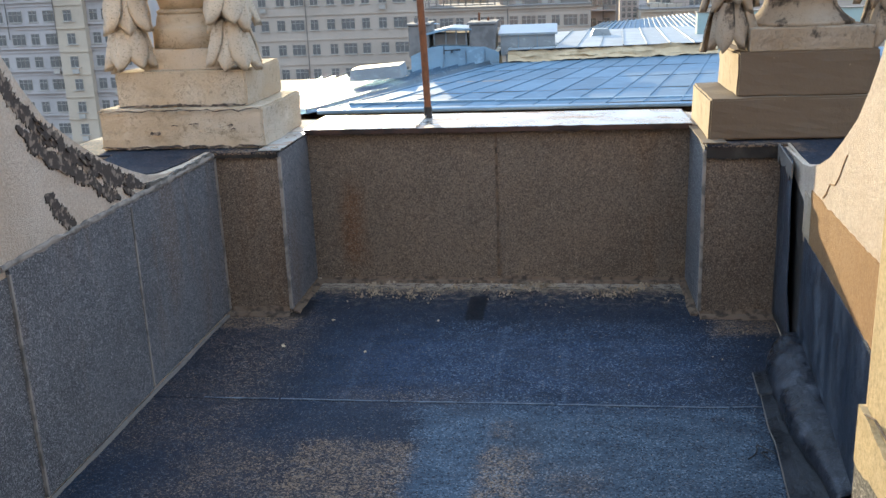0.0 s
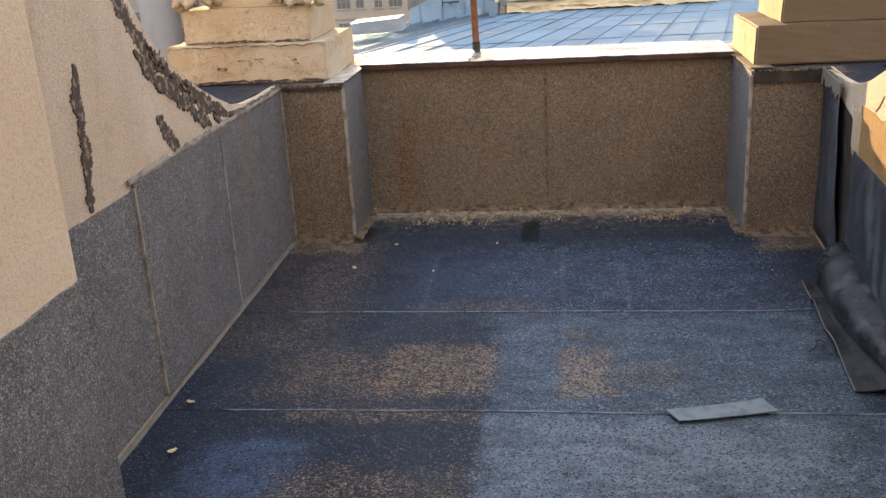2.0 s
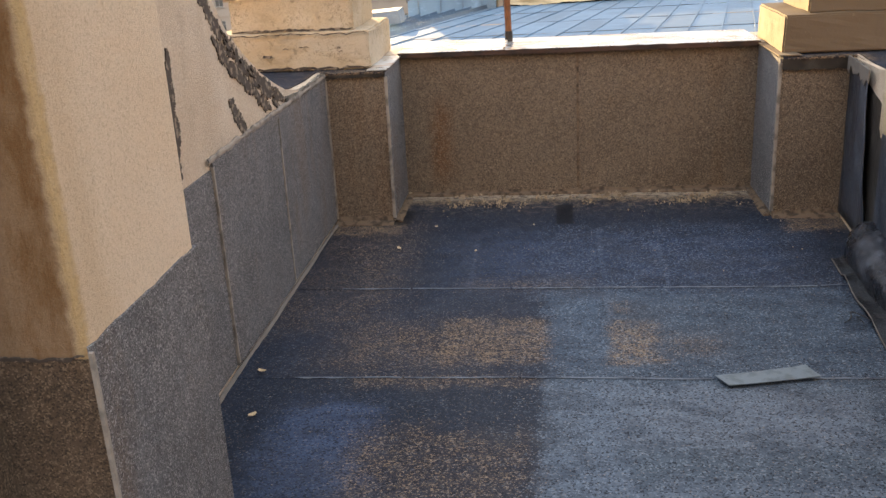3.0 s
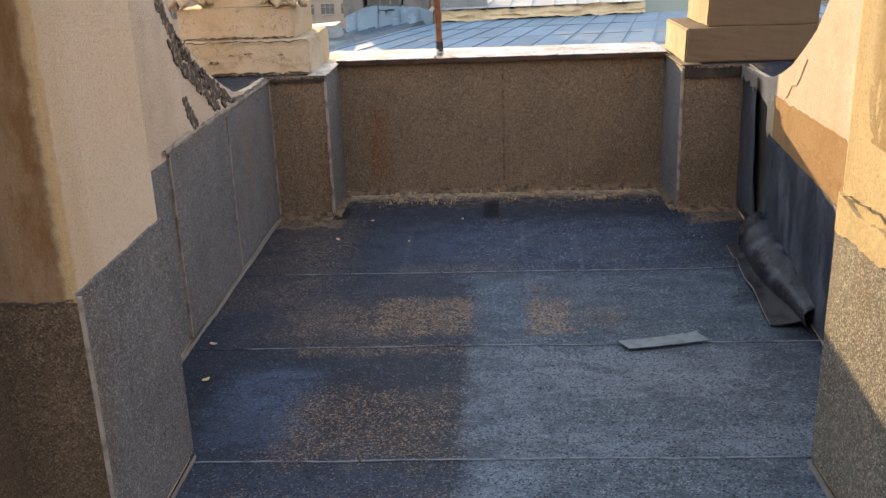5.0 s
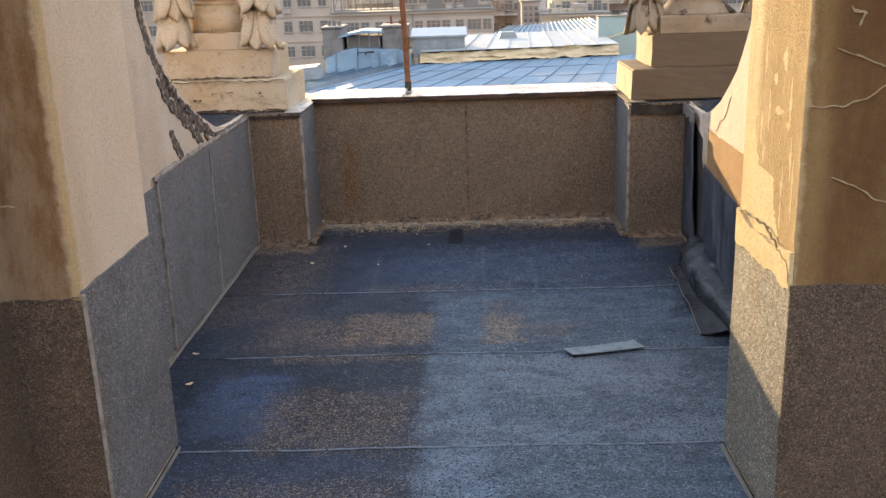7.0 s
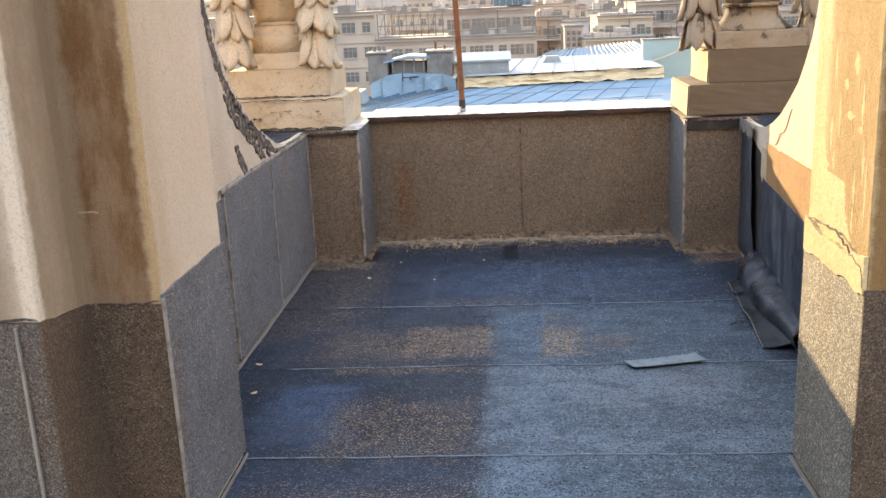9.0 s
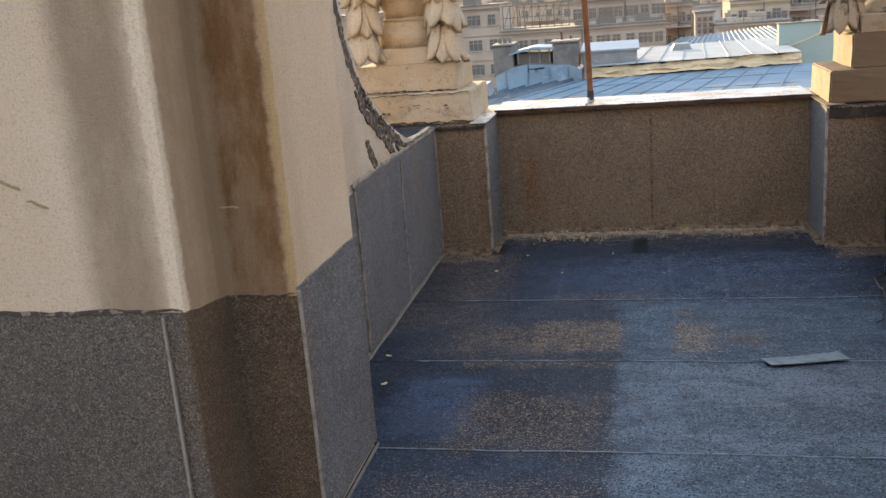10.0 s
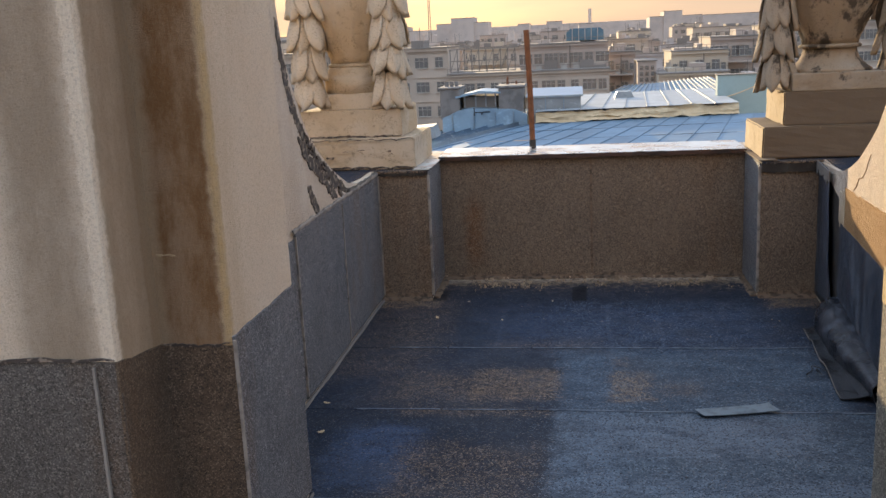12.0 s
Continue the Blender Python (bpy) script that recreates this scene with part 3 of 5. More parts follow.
block_w = corner_block("wall_northwest", -2.1, -0.985, "squat corner block under urn, clad in brown-grey membrane", 1)
block_e = corner_block("wall_northeast", 0.945, 2.1, "squat corner block under urn, clad in stained brown membrane", -1)

# tops: dark sheet and tar
for ob, x0, x1 in ((block_w, -2.1, -0.99), (block_e, 0.95, 2.1)):
    bm = bmesh.new()
    rows = [[(x, y, 0.798 + 0.006 * noise.noise((x * 4, y * 4, 8))) for x in (x0 + (x1 - x0) * j / 24 for j in range(25))] for y in (-0.52 + 0.94 * k / 12 for k in range(13))]
    sheet(bm, rows, (0, 0, 0.010))
    part("top_membrane", bm, FLOOR, ob, "dark blue-grey membrane top")
bm = bmesh.new()
rows = [[(x, -0.512 - 0.006 * noise.noise((x * 20, z * 10, 1)), z + 0.008 * noise.noise((x * 26, z, 4))) for x in (0.95 + 0.335 * j / 40 for j in range(41))] for z in (0.735, 0.755, 0.785, 0.798)]
part("tar_lip", sheet(bm, rows, (0, -0.006, 0)), TAR, block_e, "torn black tar lip")
bm = bmesh.new()
rows = [[(x, -0.514 - 0.006 * noise.noise((x * 20, z * 10, 1)), z + 0.006 * noise.noise((x * 26, z, 4))) for x in (-1.30 + 0.315 * j / 40 for j in range(41))] for z in (0.772, 0.785, 0.80)]
part("tar_lip", sheet(bm, rows, (0, -0.006, 0)), TAR, block_w, "torn black tar lip")

# metal coping of the parapet, folded over the front, with side flashings
coping = tagged(part("trim", boxes((-0.99, -0.405, -0.030, 0.44, 0.812, 0.822), bevel=0.002), COPING), "rain-wet metal coping sheet with rust stains", "coping", kind="structure")
part("coping_sheet", rough_up(boxes((-0.40, 0.95, -0.030, 0.44, 0.811, 0.821), bevel=0.002), 6, 0.003), COPING, coping)
part("standing_fold", rough_up(boxes((-0.408, -0.396, -0.028, 0.44, 0.818, 0.834)), 9, 0.002), COPING, coping)
bm = bmesh.new()
rows = [[(x, -0.034 - 0.004 * noise.noise((x * 11, z * 8, 0)), z + 0.004 * noise.noise((x * 15, z, 2))) for x in (-0.985 + 1.93 * j / 80 for j in range(81))] for z in (0.793, 0.805, 0.818)]
part("drip_edge", sheet(bm, rows, (0, -0.004, 0)), RUST_RED, coping, "rusty folded drip edge")
for side, x0 in ((1, -0.985), (-1, 0.945)):
    bm = bmesh.new()
    rows = [[(x0 + side * w, y, 0.8075 + 0.0025 * noise.noise((y * 9, w, 3))) for y in (-0.512 + 0.50 * j / 16 for j in range(17))] for w in (-0.09, -0.05, 0.0, 0.014)]
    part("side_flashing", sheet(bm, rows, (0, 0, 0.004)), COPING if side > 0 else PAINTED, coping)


# ---- side walls with concave tops ----
CURVE = [(-0.50, 0.800), (-0.80, 0.798), (-1.04, 0.806), (-1.20, 0.828), (-1.36, 0.868), (-1.54, 0.930), (-1.72, 1.020), (-1.88, 1.110), (-2.00, 1.195), (-2.10, 1.300),
         (-2.17, 1.420), (-2.22, 1.580), (-2.25, 1.800), (-2.26, 2.100), (-2.26, 3.3)]


CURVE_W = [(-0.50, 0.800), (-0.80, 0.800), (-1.04, 0.812), (-1.20, 0.838), (-1.36, 0.893), (-1.54, 0.966), (-1.72, 1.063), (-1.88, 1.163), (-2.00, 1.268), (-2.09, 1.388),
           (-2.15, 1.520), (-2.20, 1.680), (-2.24, 1.900), (-2.25, 2.200), (-2.25, 3.3)]


def side_wall(name, x0, x1, label, curve, shift=0.0):
    top = [(y + (shift if y < -0.6 else 0), z) for y, z in curve]
    bm = prism(bmesh.new(), [(-3.40, -0.3), (-0.50, -0.3)] + top + [(-3.40, 3.3)], 0, x0, x1)
    edges = [e for e in bm.edges if abs(e.verts[0].co.x - e.verts[1].co.x) < 1e-6 and min(e.verts[0].co.z, e.verts[1].co.z) > 0.5]
    bmesh.ops.bevel(bm, geom=edges, offset=0.014, segments=2, affect="EDGES")
    return tagged(part(name, bm, STUCCO), label, "wall", kind="structure")


wall_w = side_wall("wall_west", XW - 0.46, XW, "low stucco side wall swept up in a concave curve, stained black", CURVE_W)


def side_sheet(parent, x, y0, y1, z0, z1, inward, material, thick=0.008, z1b=None):
    bm = bmesh.new()
    n = max(4, int(abs(y1 - y0) / 0.04))
    rows = []
    for k in range(9):
        r = []
        for j in range(n + 1):
            y = y0 + (y1 - y0) * j / n
            top = z1 + ((z1b if z1b is not None else z1) - z1) * j / n
            z = z0 + (top - z0) * k / 8
            r.append((x + inward * (thick + 0.003 * noise.noise((y * 4, z * 3, 2))), y, z + (0.008 * noise.noise((y * 14, 0, 6)) if k == 8 else 0)))
        rows.append(r)
    sheet(bm, rows, (inward * thick, 0, 0))
    return part("membrane_sheet", bm, material, parent)


side_sheet(wall_w, XW, -0.50, -1.415, 0.02, 0.784, 1, MEMBRANE, 0.009, 0.786)
side_sheet(wall_w, XW, -1.41, -2.225, 0.02, 0.786, 1, MEMBRANE, 0.012, 0.788)
side_sheet(wall_w, XW, -2.22, -3.12, 0.02, 0.752, 1, MEMBRANE, 0.006)
for y, z1 in ((-1.413, 0.76), (-2.225, 0.76), (-0.515, 0.77)):
    part("seam_strip", rough_up(boxes((XW + 0.004, XW + 0.016, y - 0.005, y + 0.005, 0.03, z1)), 12, 0.003), SEALANT, wall_w)
cant(wall_w, (XW + 0.006, -0.5), (XW + 0.006, -3.1), (1, 0), 0.009, MORTAR)
bm = bmesh.new()
rows = []
for k in range(5):
    r = []
    for j in range(81):
        y = -0.52 - 1.74 * j / 80
        z = 0.786 + 0.006 * noise.noise((y * 9, 3, 1)) + (0.020 + 0.022 * noise.noise((y * 13, 1, 1)) + 0.012 * noise.noise((y * 47, 1, 5))) * (k / 4 - 0.5)
        r.append((XW + 0.0125 + 0.003 * math.sin(math.pi * k / 4) + 0.003 * noise.noise((y * 20, k, 4)), y, z))
    rows.append(r)
part("top_sealant", sheet(bm, rows, (0.006, 0, 0)), SEALANT, wall_w)


def top_cover(parent, x0, x1, y1, label, curve, skew=False):
    """Membrane laid over the low end of a side wall's curved top."""
    bm = bmesh.new()
    def top(y):
        for (ya, za), (yb, zb) in zip(curve, curve[1:]):
            if yb <= y <= ya:
                return za + (zb - za) * (y - ya) / (yb - ya)
    rows = [[(x, y, top(y) + 0.006 + 0.003 * noise.noise((x * 9, y * 9, 2))) for x in (x0 + (x1 - x0) * j / 6 for j in range(7))] for y in (-0.505 + (y1 + 0.505) * k / 24 for k in range(25))]
    ob = part("top_membrane", sheet(bm, rows, (0, 0, 0.005)), FLOOR, parent, label)
    return askew(ob) if skew else ob


def askew(ob):
    """Turns the east wall's pieces a little out of square."""
    for v in ob.data.vertices:
        v.co.x += (v.co.y + 0.5) * 0.075
    return ob


top_cover(wall_w, XW - 0.455, XW - 0.035, -1.20, "dark blue-grey membrane cover", CURVE_W)


def tar_mark(parent, x, line, width, way=1, seed=0.0, material=TAR_PAINT, name="tar_mark", label="dark brushed tar mark"):
    """A brushed tar mark on a side wall, with a ragged edge."""
    bm = bmesh.new()
    pts = [Vector((0, *p)) for p in line]
    n = 420
    rows = [[], []]
    for k in range(n + 1):
        u = k / n * (len(pts) - 1)
        i = min(int(u), len(pts) - 2)
        p = pts[i].lerp(pts[i + 1], u - i)
        d = (pts[i + 1] - pts[i]).normalized()
        s = Vector((0, -d.z, d.y))
        taper = min(1.0, 0.25 + 6 * min(k, n - k) / n)
        for row, sg in ((0, 1), (1, -1)):
            w = width * taper * (0.5 + 0.42 * noise.noise((p.y * 16, p.z * 16, seed + sg)) + 0.22 * noise.noise((p.y * 60, p.z * 60, seed + sg)) + 0.34 * noise.noise((p.y * 260, p.z * 260, seed + sg)))
            q = p + s * sg * max(w, 0.0012)
            rows[row].append((x + way * (0.0025 + 0.0004 * seed), q.y, q.z))
    return part(name, sheet(bm, rows, (way * (0.0035 + 0.0004 * seed), 0, 0)), material, parent, label)


tar_mark(wall_w, XW, [(-1.24, 0.800), (-1.40, 0.862), (-1.58, 0.938), (-1.765, 1.034), (-1.925, 1.134), (-2.045, 1.240), (-2.130, 1.362), (-2.190, 1.50), (-2.240, 1.68)], 0.054, 1, 1.0)
tar_mark(wall_w, XW, [(-1.46, 0.805), (-1.60, 0.875), (-1.76, 0.965), (-1.93, 1.065), (-2.05, 1.17)], 0.042, 1, 6.0)
tar_mark(wall_w, XW, [(-1.34, 0.785), (-1.38, 0.81), (-1.43, 0.84)], 0.020, 1, 11.0)
tar_mark(wall_w, XW, [(-1.05, 0.785), (-1.16, 0.795), (-1.28, 0.812)], 0.014, 1, 12.0)
tar_mark(wall_w, XW, [(-0.60, 0.786), (-0.82, 0.786), (-1.04, 0.790)], 0.012, 1, 13.0)
tar_mark(wall_w, XW, [(-1.955, 0.935), (-1.88, 0.85), (-1.80, 0.765)], 0.052, 1, 3.0)
tar_mark(wall_w, XW, [(-2.450, 1.185), (-2.462, 1.0), (-2.478, 0.86), (-2.490, 0.76)], 0.048, 1, 4.0)

rng = random.Random(12)
for k in range(20):
    y = rng.uniform(-1.95, -1.15)
    for (ya, za), (yb, zb) in zip(CURVE_W, CURVE_W[1:]):
        if yb <= y <= ya:
            z = za + (zb - za) * (y - ya) / (yb - ya)
            d = Vector((yb - ya, zb - za)).normalized()
    z -= rng.uniform(0.03, 0.085)
    h = rng.uniform(0.012, 0.045)
    tar_mark(wall_w, XW, [(y, z), (y + d.x * h * 0.5, z + d.y * h * 0.4), (y + d.x * h, z + d.y * h)], rng.uniform(0.004, 0.009), 1, 14.0 + 0.2 * k)

# east wall, slightly askew, its membrane torn off and slumped
wall_e = side_wall("wall_east", 1.275, 1.50, "stucco side wall with concave top, membrane torn off", CURVE, 0.05)
askew(wall_e)
top_cover(wall_e, 1.30, 1.49, -1.12, "dark blue-grey membrane cover", CURVE, True)
askew(side_sheet(wall_e, 1.275, -1.16, -3.15, 0.02, 0.565, -1, MEMBRANE_BLACK, 0.006, 0.535))
# black sheet paints in the shadowed gap behind the loose membrane
askew(side_sheet(wall_e, 1.275, -0.52, -1.17, 0.02, 0.775, -1, TAR, 0.003, 0.66))

def ragged(parent, x, y0, y1, lo, hi, way, material, thick, name, label, seed, jag=0.02):
    """A thin ragged coat on a side wall between two uneven lines."""
    bm = bmesh.new()
    n = 60
    rows = [[], [], []]
    for j in range(n + 1):
        y = y0 + (y1 - y0) * j / n
        a = lo(y) + jag * noise.noise((y * 9, seed, 1)) + jag * 0.5 * noise.noise((y * 33, seed, 2))
        b = hi(y) + jag * noise.noise((y * 9, seed, 5)) + jag * 0.5 * noise.noise((y * 33, seed, 6))
        for k, z in ((0, a), (1, (a + b) / 2), (2, max(b, a + 0.004))):
            rows[k].append((x + way * thick, y, z))
    return part(name, sheet(bm, rows, (way * thick, 0, 0)), material, parent, label)


askew(ragged(wall_e, 1.275, -1.22, -3.12, lambda y: 0.44, lambda y: 0.765 - 0.03 * (y + 1.5), -1, RENDER, 0.0035, "bare_render", "orange-brown bare render", 2.0, 0.014))
askew(ragged(wall_e, 1.275, -1.10, -1.24, lambda y: 0.56, lambda y: 0.72, -1, STONE, 0.005, "broken_plaster", "broken pale plaster", 4.0, 0.05))
for k, line in enumerate(([(-1.42, 0.775), (-1.47, 0.80), (-1.52, 0.845), (-1.60, 0.86), (-1.66, 0.905), (-1.70, 0.95), (-1.74, 0.985)],)):
    askew(tar_mark(wall_e, 1.275, line, 0.003, -1, 1.0 + k, RENDER, "crack", "brown crack in the plaster"))
ragged(wall_w, XW, -0.505, -1.26, lambda y: 0.772, lambda y: 0.802 + 0.05 * max(0, -y - 1.04), 1, MOSSY, 0.0125, "mossy_edge", "grey mossy crumbling edge", 9.0, 0.012)


# ---- piers at the opening ----
def pier(name, rows, label, material):
    bm = bmesh.new()
    for r in rows:
        box(bm, *r, bevel=0.012, segs=2)
    return tagged(part(name, bm, material), label, "pier", kind="structure")


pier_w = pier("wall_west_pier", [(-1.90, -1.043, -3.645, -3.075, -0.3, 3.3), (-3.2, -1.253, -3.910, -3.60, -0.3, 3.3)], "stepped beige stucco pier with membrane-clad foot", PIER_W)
pier_e = pier("wall_east_pier", [(0.838, 1.75, -3.640, -3.13, -0.3, 3.3), (1.50, 3.2, -3.80, -3.40, -0.3, 3.3)], "peeling ochre stucco pier with membrane-clad foot", PIER_E)
side_sheet(pier_w, -1.043, -3.075, -3.650, 0.02, 0.775, 1, MEMBRANE, 0.008)
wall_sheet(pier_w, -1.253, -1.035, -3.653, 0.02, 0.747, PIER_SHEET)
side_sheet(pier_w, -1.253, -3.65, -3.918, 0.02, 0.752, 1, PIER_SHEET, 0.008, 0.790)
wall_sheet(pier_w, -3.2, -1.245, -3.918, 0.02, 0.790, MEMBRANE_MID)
part("membrane_sheet", boxes((-1.30, -1.036, -3.073, -3.065, 0.02, 0.775)), MEMBRANE, pier_w)
part("seam_strip", rough_up(boxes((-1.310, -1.303, -3.931, -3.922, 0.02, 0.780)), 12, 0.003), SEALANT, pier_w)
part("seam_strip", rough_up(boxes((-1.038, -1.030, -3.660, -3.650, 0.02, 0.765)), 12, 0.003), SEALANT, pier_w)
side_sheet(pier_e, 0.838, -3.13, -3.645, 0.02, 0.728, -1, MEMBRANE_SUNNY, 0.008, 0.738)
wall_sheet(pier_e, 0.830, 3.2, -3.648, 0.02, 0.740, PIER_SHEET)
cant(pier_w, (-1.035, -3.075), (-1.035, -3.66), (1, 0), 0.005, MORTAR)
cant(pier_e, (0.830, -3.13), (0.830, -3.65), (-1, 0), 0.007, MORTAR)

def crack(parent, line, width, y, material, seed, name="crack", label="pale bare crack in the plaster"):
    """A ragged band on a wall that faces -y, along a line of (x, z)."""
    bm = bmesh.new()
    rows = [[], []]
    n = 14 * (len(line) - 1)
    for k in range(n + 1):
        u = k / n * (len(line) - 1)
        i = min(int(u), len(line) - 2)
        a, b = Vector(line[i]), Vector(line[i + 1])
        p = a.lerp(b, u - i)
        d = (b - a).normalized()
        for row, sg in ((0, 1), (1, -1)):
            w = max(0.0012, width * (0.5 + 0.6 * noise.noise((p.x * 40, p.y * 40, seed + sg)) + 0.3 * noise.noise((p.x * 120, p.y * 120, seed + sg))) * min(1, 0.3 + 5 * min(k, n - k) / n))
            wob = 0.010 * noise.noise((p.x * 25, p.y * 25, seed + 9))
            rows[row].append((p.x - d.y * (sg * w + wob), y - 0.003, p.y + d.x * (sg * w + wob)))
    return part(name, sheet(bm, rows, (0, -0.004, 0)), material, parent, label)


crack(pier_e, [(0.845, 1.205), (0.93, 1.207), (0.985, 1.22), (1.06, 1.29)], 0.003, -3.640, PAINTED_EDGE, 1)
crack(pier_e, [(0.915, 1.026), (0.977, 1.003), (1.08, 0.94)], 0.0035, -3.640, PAINTED_EDGE, 2)
crack(pier_e, [(0.903, 1.348), (0.95, 1.33), (1.02, 1.30), (1.1, 1.31)], 0.0035, -3.640, PAINTED_EDGE, 3)
crack(pier_e, [(0.93, 1.45), (0.965, 1.43), (0.95, 1.40)], 0.007, -3.640, PAINTED_EDGE, 4)
crack(pier_w, [(-1.72, 1.16), (-1.68, 1.135), (-1.66, 1.13)], 0.008, -3.91, PAINTED_EDGE, 5)
crack(pier_w, [(-1.65, 1.10), (-1.61, 1.09), (-1.59, 1.075)], 0.007, -3.91, PAINTED_EDGE, 6)
crack(pier_w, [(-1.24, 1.01), (-1.20, 1.012), (-1.185, 1.008)], 0.004, -3.645, PAINTED_EDGE, 7)
crack(pier_w, [(-3.0, 0.795), (-2.2, 0.799), (-1.7, 0.794), (-1.253, 0.799)], 0.012, -3.918, TAR_PAINT, 8, "tar_line", "dark tar line over the membrane edge")
crack(pier_w, [(-1.245, 0.753), (-1.15, 0.750), (-1.05, 0.753)], 0.007, -3.652, TAR_PAINT, 9, "tar_line", "dark tar line over the membrane edge")
def peeling_coat(parent, x, steps, seed, label):
    """Smooth old paint left on rough plaster, its free edge ragged; steps are (z, y of the edge)."""
    bm = bmesh.new()
    rows = [[], [], []]
    n = 700
    z0, z1 = steps[0][0], steps[-1][0]
    for k in range(n + 1):
        z = z0 + (z1 - z0) * k / n
        e = steps[-1][1]
        for (za, ya), (zb, yb) in zip(steps, steps[1:]):
            if za <= z <= zb:
                e = ya + (yb - ya) * (z - za) / (zb - za)
                break
        e += 0.030 * noise.noise((z * 9, seed, 0)) + 0.022 * noise.noise((z * 48, seed, 3)) + 0.016 * noise.noise((z * 170, seed, 6))
        e = max(-3.630, e)
        for r, y in zip(rows, (-3.145, (e - 3.145) / 2, e)):
            r.append((x - 0.0004, y, z))
    return part("paint_coat", sheet(bm, rows, (-0.0013, 0, 0)), PAINT_COAT, parent, label)


peeling_coat(pier_e, 0.838, [(0.755, -3.60), (0.81, -3.585), (0.835, -3.50), (0.88, -3.46), (0.985, -3.43), (0.992, -3.29), (1.04, -3.275), (1.16, -3.24), (1.20, -3.17), (1.3, -3.19), (1.9, -3.2), (3.2, -3.2)], 3.0, "smooth cream paint left along the edge")
for k, (y, z, w, h) in enumerate(((-3.30, 1.10, 0.018, 0.05), (-3.50, 0.98, 0.014, 0.05), (-3.44, 1.17, 0.05, 0.012), (-3.52, 1.14, 0.03, 0.010), (-3.33, 1.03, 0.012, 0.03), (-3.47, 1.31, 0.03, 0.03), (-3.555, 1.06, 0.012, 0.06), (-3.50, 0.90, 0.010, 0.045), (-3.36, 1.16, 0.014, 0.06), (-3.53, 1.20, 0.014, 0.07), (-3.58, 0.98, 0.010, 0.09), (-3.40, 1.25, 0.030, 0.016), (-3.31, 1.30, 0.012, 0.07))):
    bm = bmesh.new()
    rows = [[(0.838 - 0.0004, y + w * 0.7 * (0.8 + 0.7 * noise.noise((v * 3, k, sg)) + 0.8 * noise.noise((v * 11, k, sg + 4))) * sg * math.sin(math.pi * (0.06 + 0.88 * v)), z + h * (2 * v - 1)) for v in (j / 12 for j in range(13))] for sg in (-1, 0, 1)]
    part("paint_flake", sheet(bm, rows, (-0.0010, 0, 0)), PAINT_COAT, pier_e, "flake of cream paint")
ragged(pier_e, 0.838, -3.14, -3.638, lambda y: 0.726, lambda y: 0.822 + 0.02 * math.sin(7 * (y + 3.16)), -1, PAINT_COAT, 0.012, "plaster_band", "broken cream plaster band", 7.0, 0.016)
for k, (line, wide) in enumerate((([(-3.17, 0.824), (-3.22, 0.838), (-3.28, 0.834), (-3.35, 0.845)], 0.0022), ([(-3.33, 0.842), (-3.37, 0.838), (-3.41, 0.846), (-3.45, 0.832), (-3.475, 0.834)], 0.0032),
                                  ([(-3.465, 0.836), (-3.48, 0.822), (-3.51, 0.826), (-3.53, 0.806), (-3.56, 0.810)], 0.0052), ([(-3.555, 0.812), (-3.58, 0.798), (-3.615, 0.796), (-3.632, 0.772), (-3.634, 0.745)], 0.0036))):
    tar_mark(pier_e, 0.829, line, wide, -1, 1.0 + k, LAP, "crack", "dark ragged crack in the plaster")

# plain wall that closes the place behind
tagged(part("wall_south", boxes((-3.2, 3.2, -9.2, -9.0, -0.3, 2.4)), STUCCO), "plain beige stucco wall at the back", "wall", kind="structure")


# ---- urns on stepped pedestals ----
def leaf_mesh():
    """A pointed laurel leaf that hangs down and bulges outwards (along +y)."""
    bm = bmesh.new()
    rows = []
    for k in range(11):
        t = k / 10
        w = 0.043 * min(1.0, 0.60 + 0.9 * t) * (1.0 if t < 0.55 else max(0.0, 1 - ((t - 0.55) / 0.45) ** 2.3)) + 0.002
        out = 0.004 + 0.044 * t ** 0.9
        row = []
        for j in range(7):
            q = j / 3 - 1
            row.append((w * q, out - 0.014 * q * q + (0.004 if j == 3 else 0) - 0.003 * abs(math.sin(2.2 * math.pi * q)) * t, -0.222 * t))
        rows.append(row)
    sheet(bm, rows, (0, 0.009, 0))
    bmesh.ops.recalc_face_normals(bm, faces=bm.faces)
    me = bpy.data.meshes.new("leaf")
    bm.to_mesh(me)
    bm.free()
    me.materials.append(STONE)
    for p in me.polygons:
        p.use_smooth = True
    return me


LEAF_MESH = leaf_mesh()
LEAF_DARK = LEAF_MESH.copy()
LEAF_DARK.materials[0] = STONE_DARK


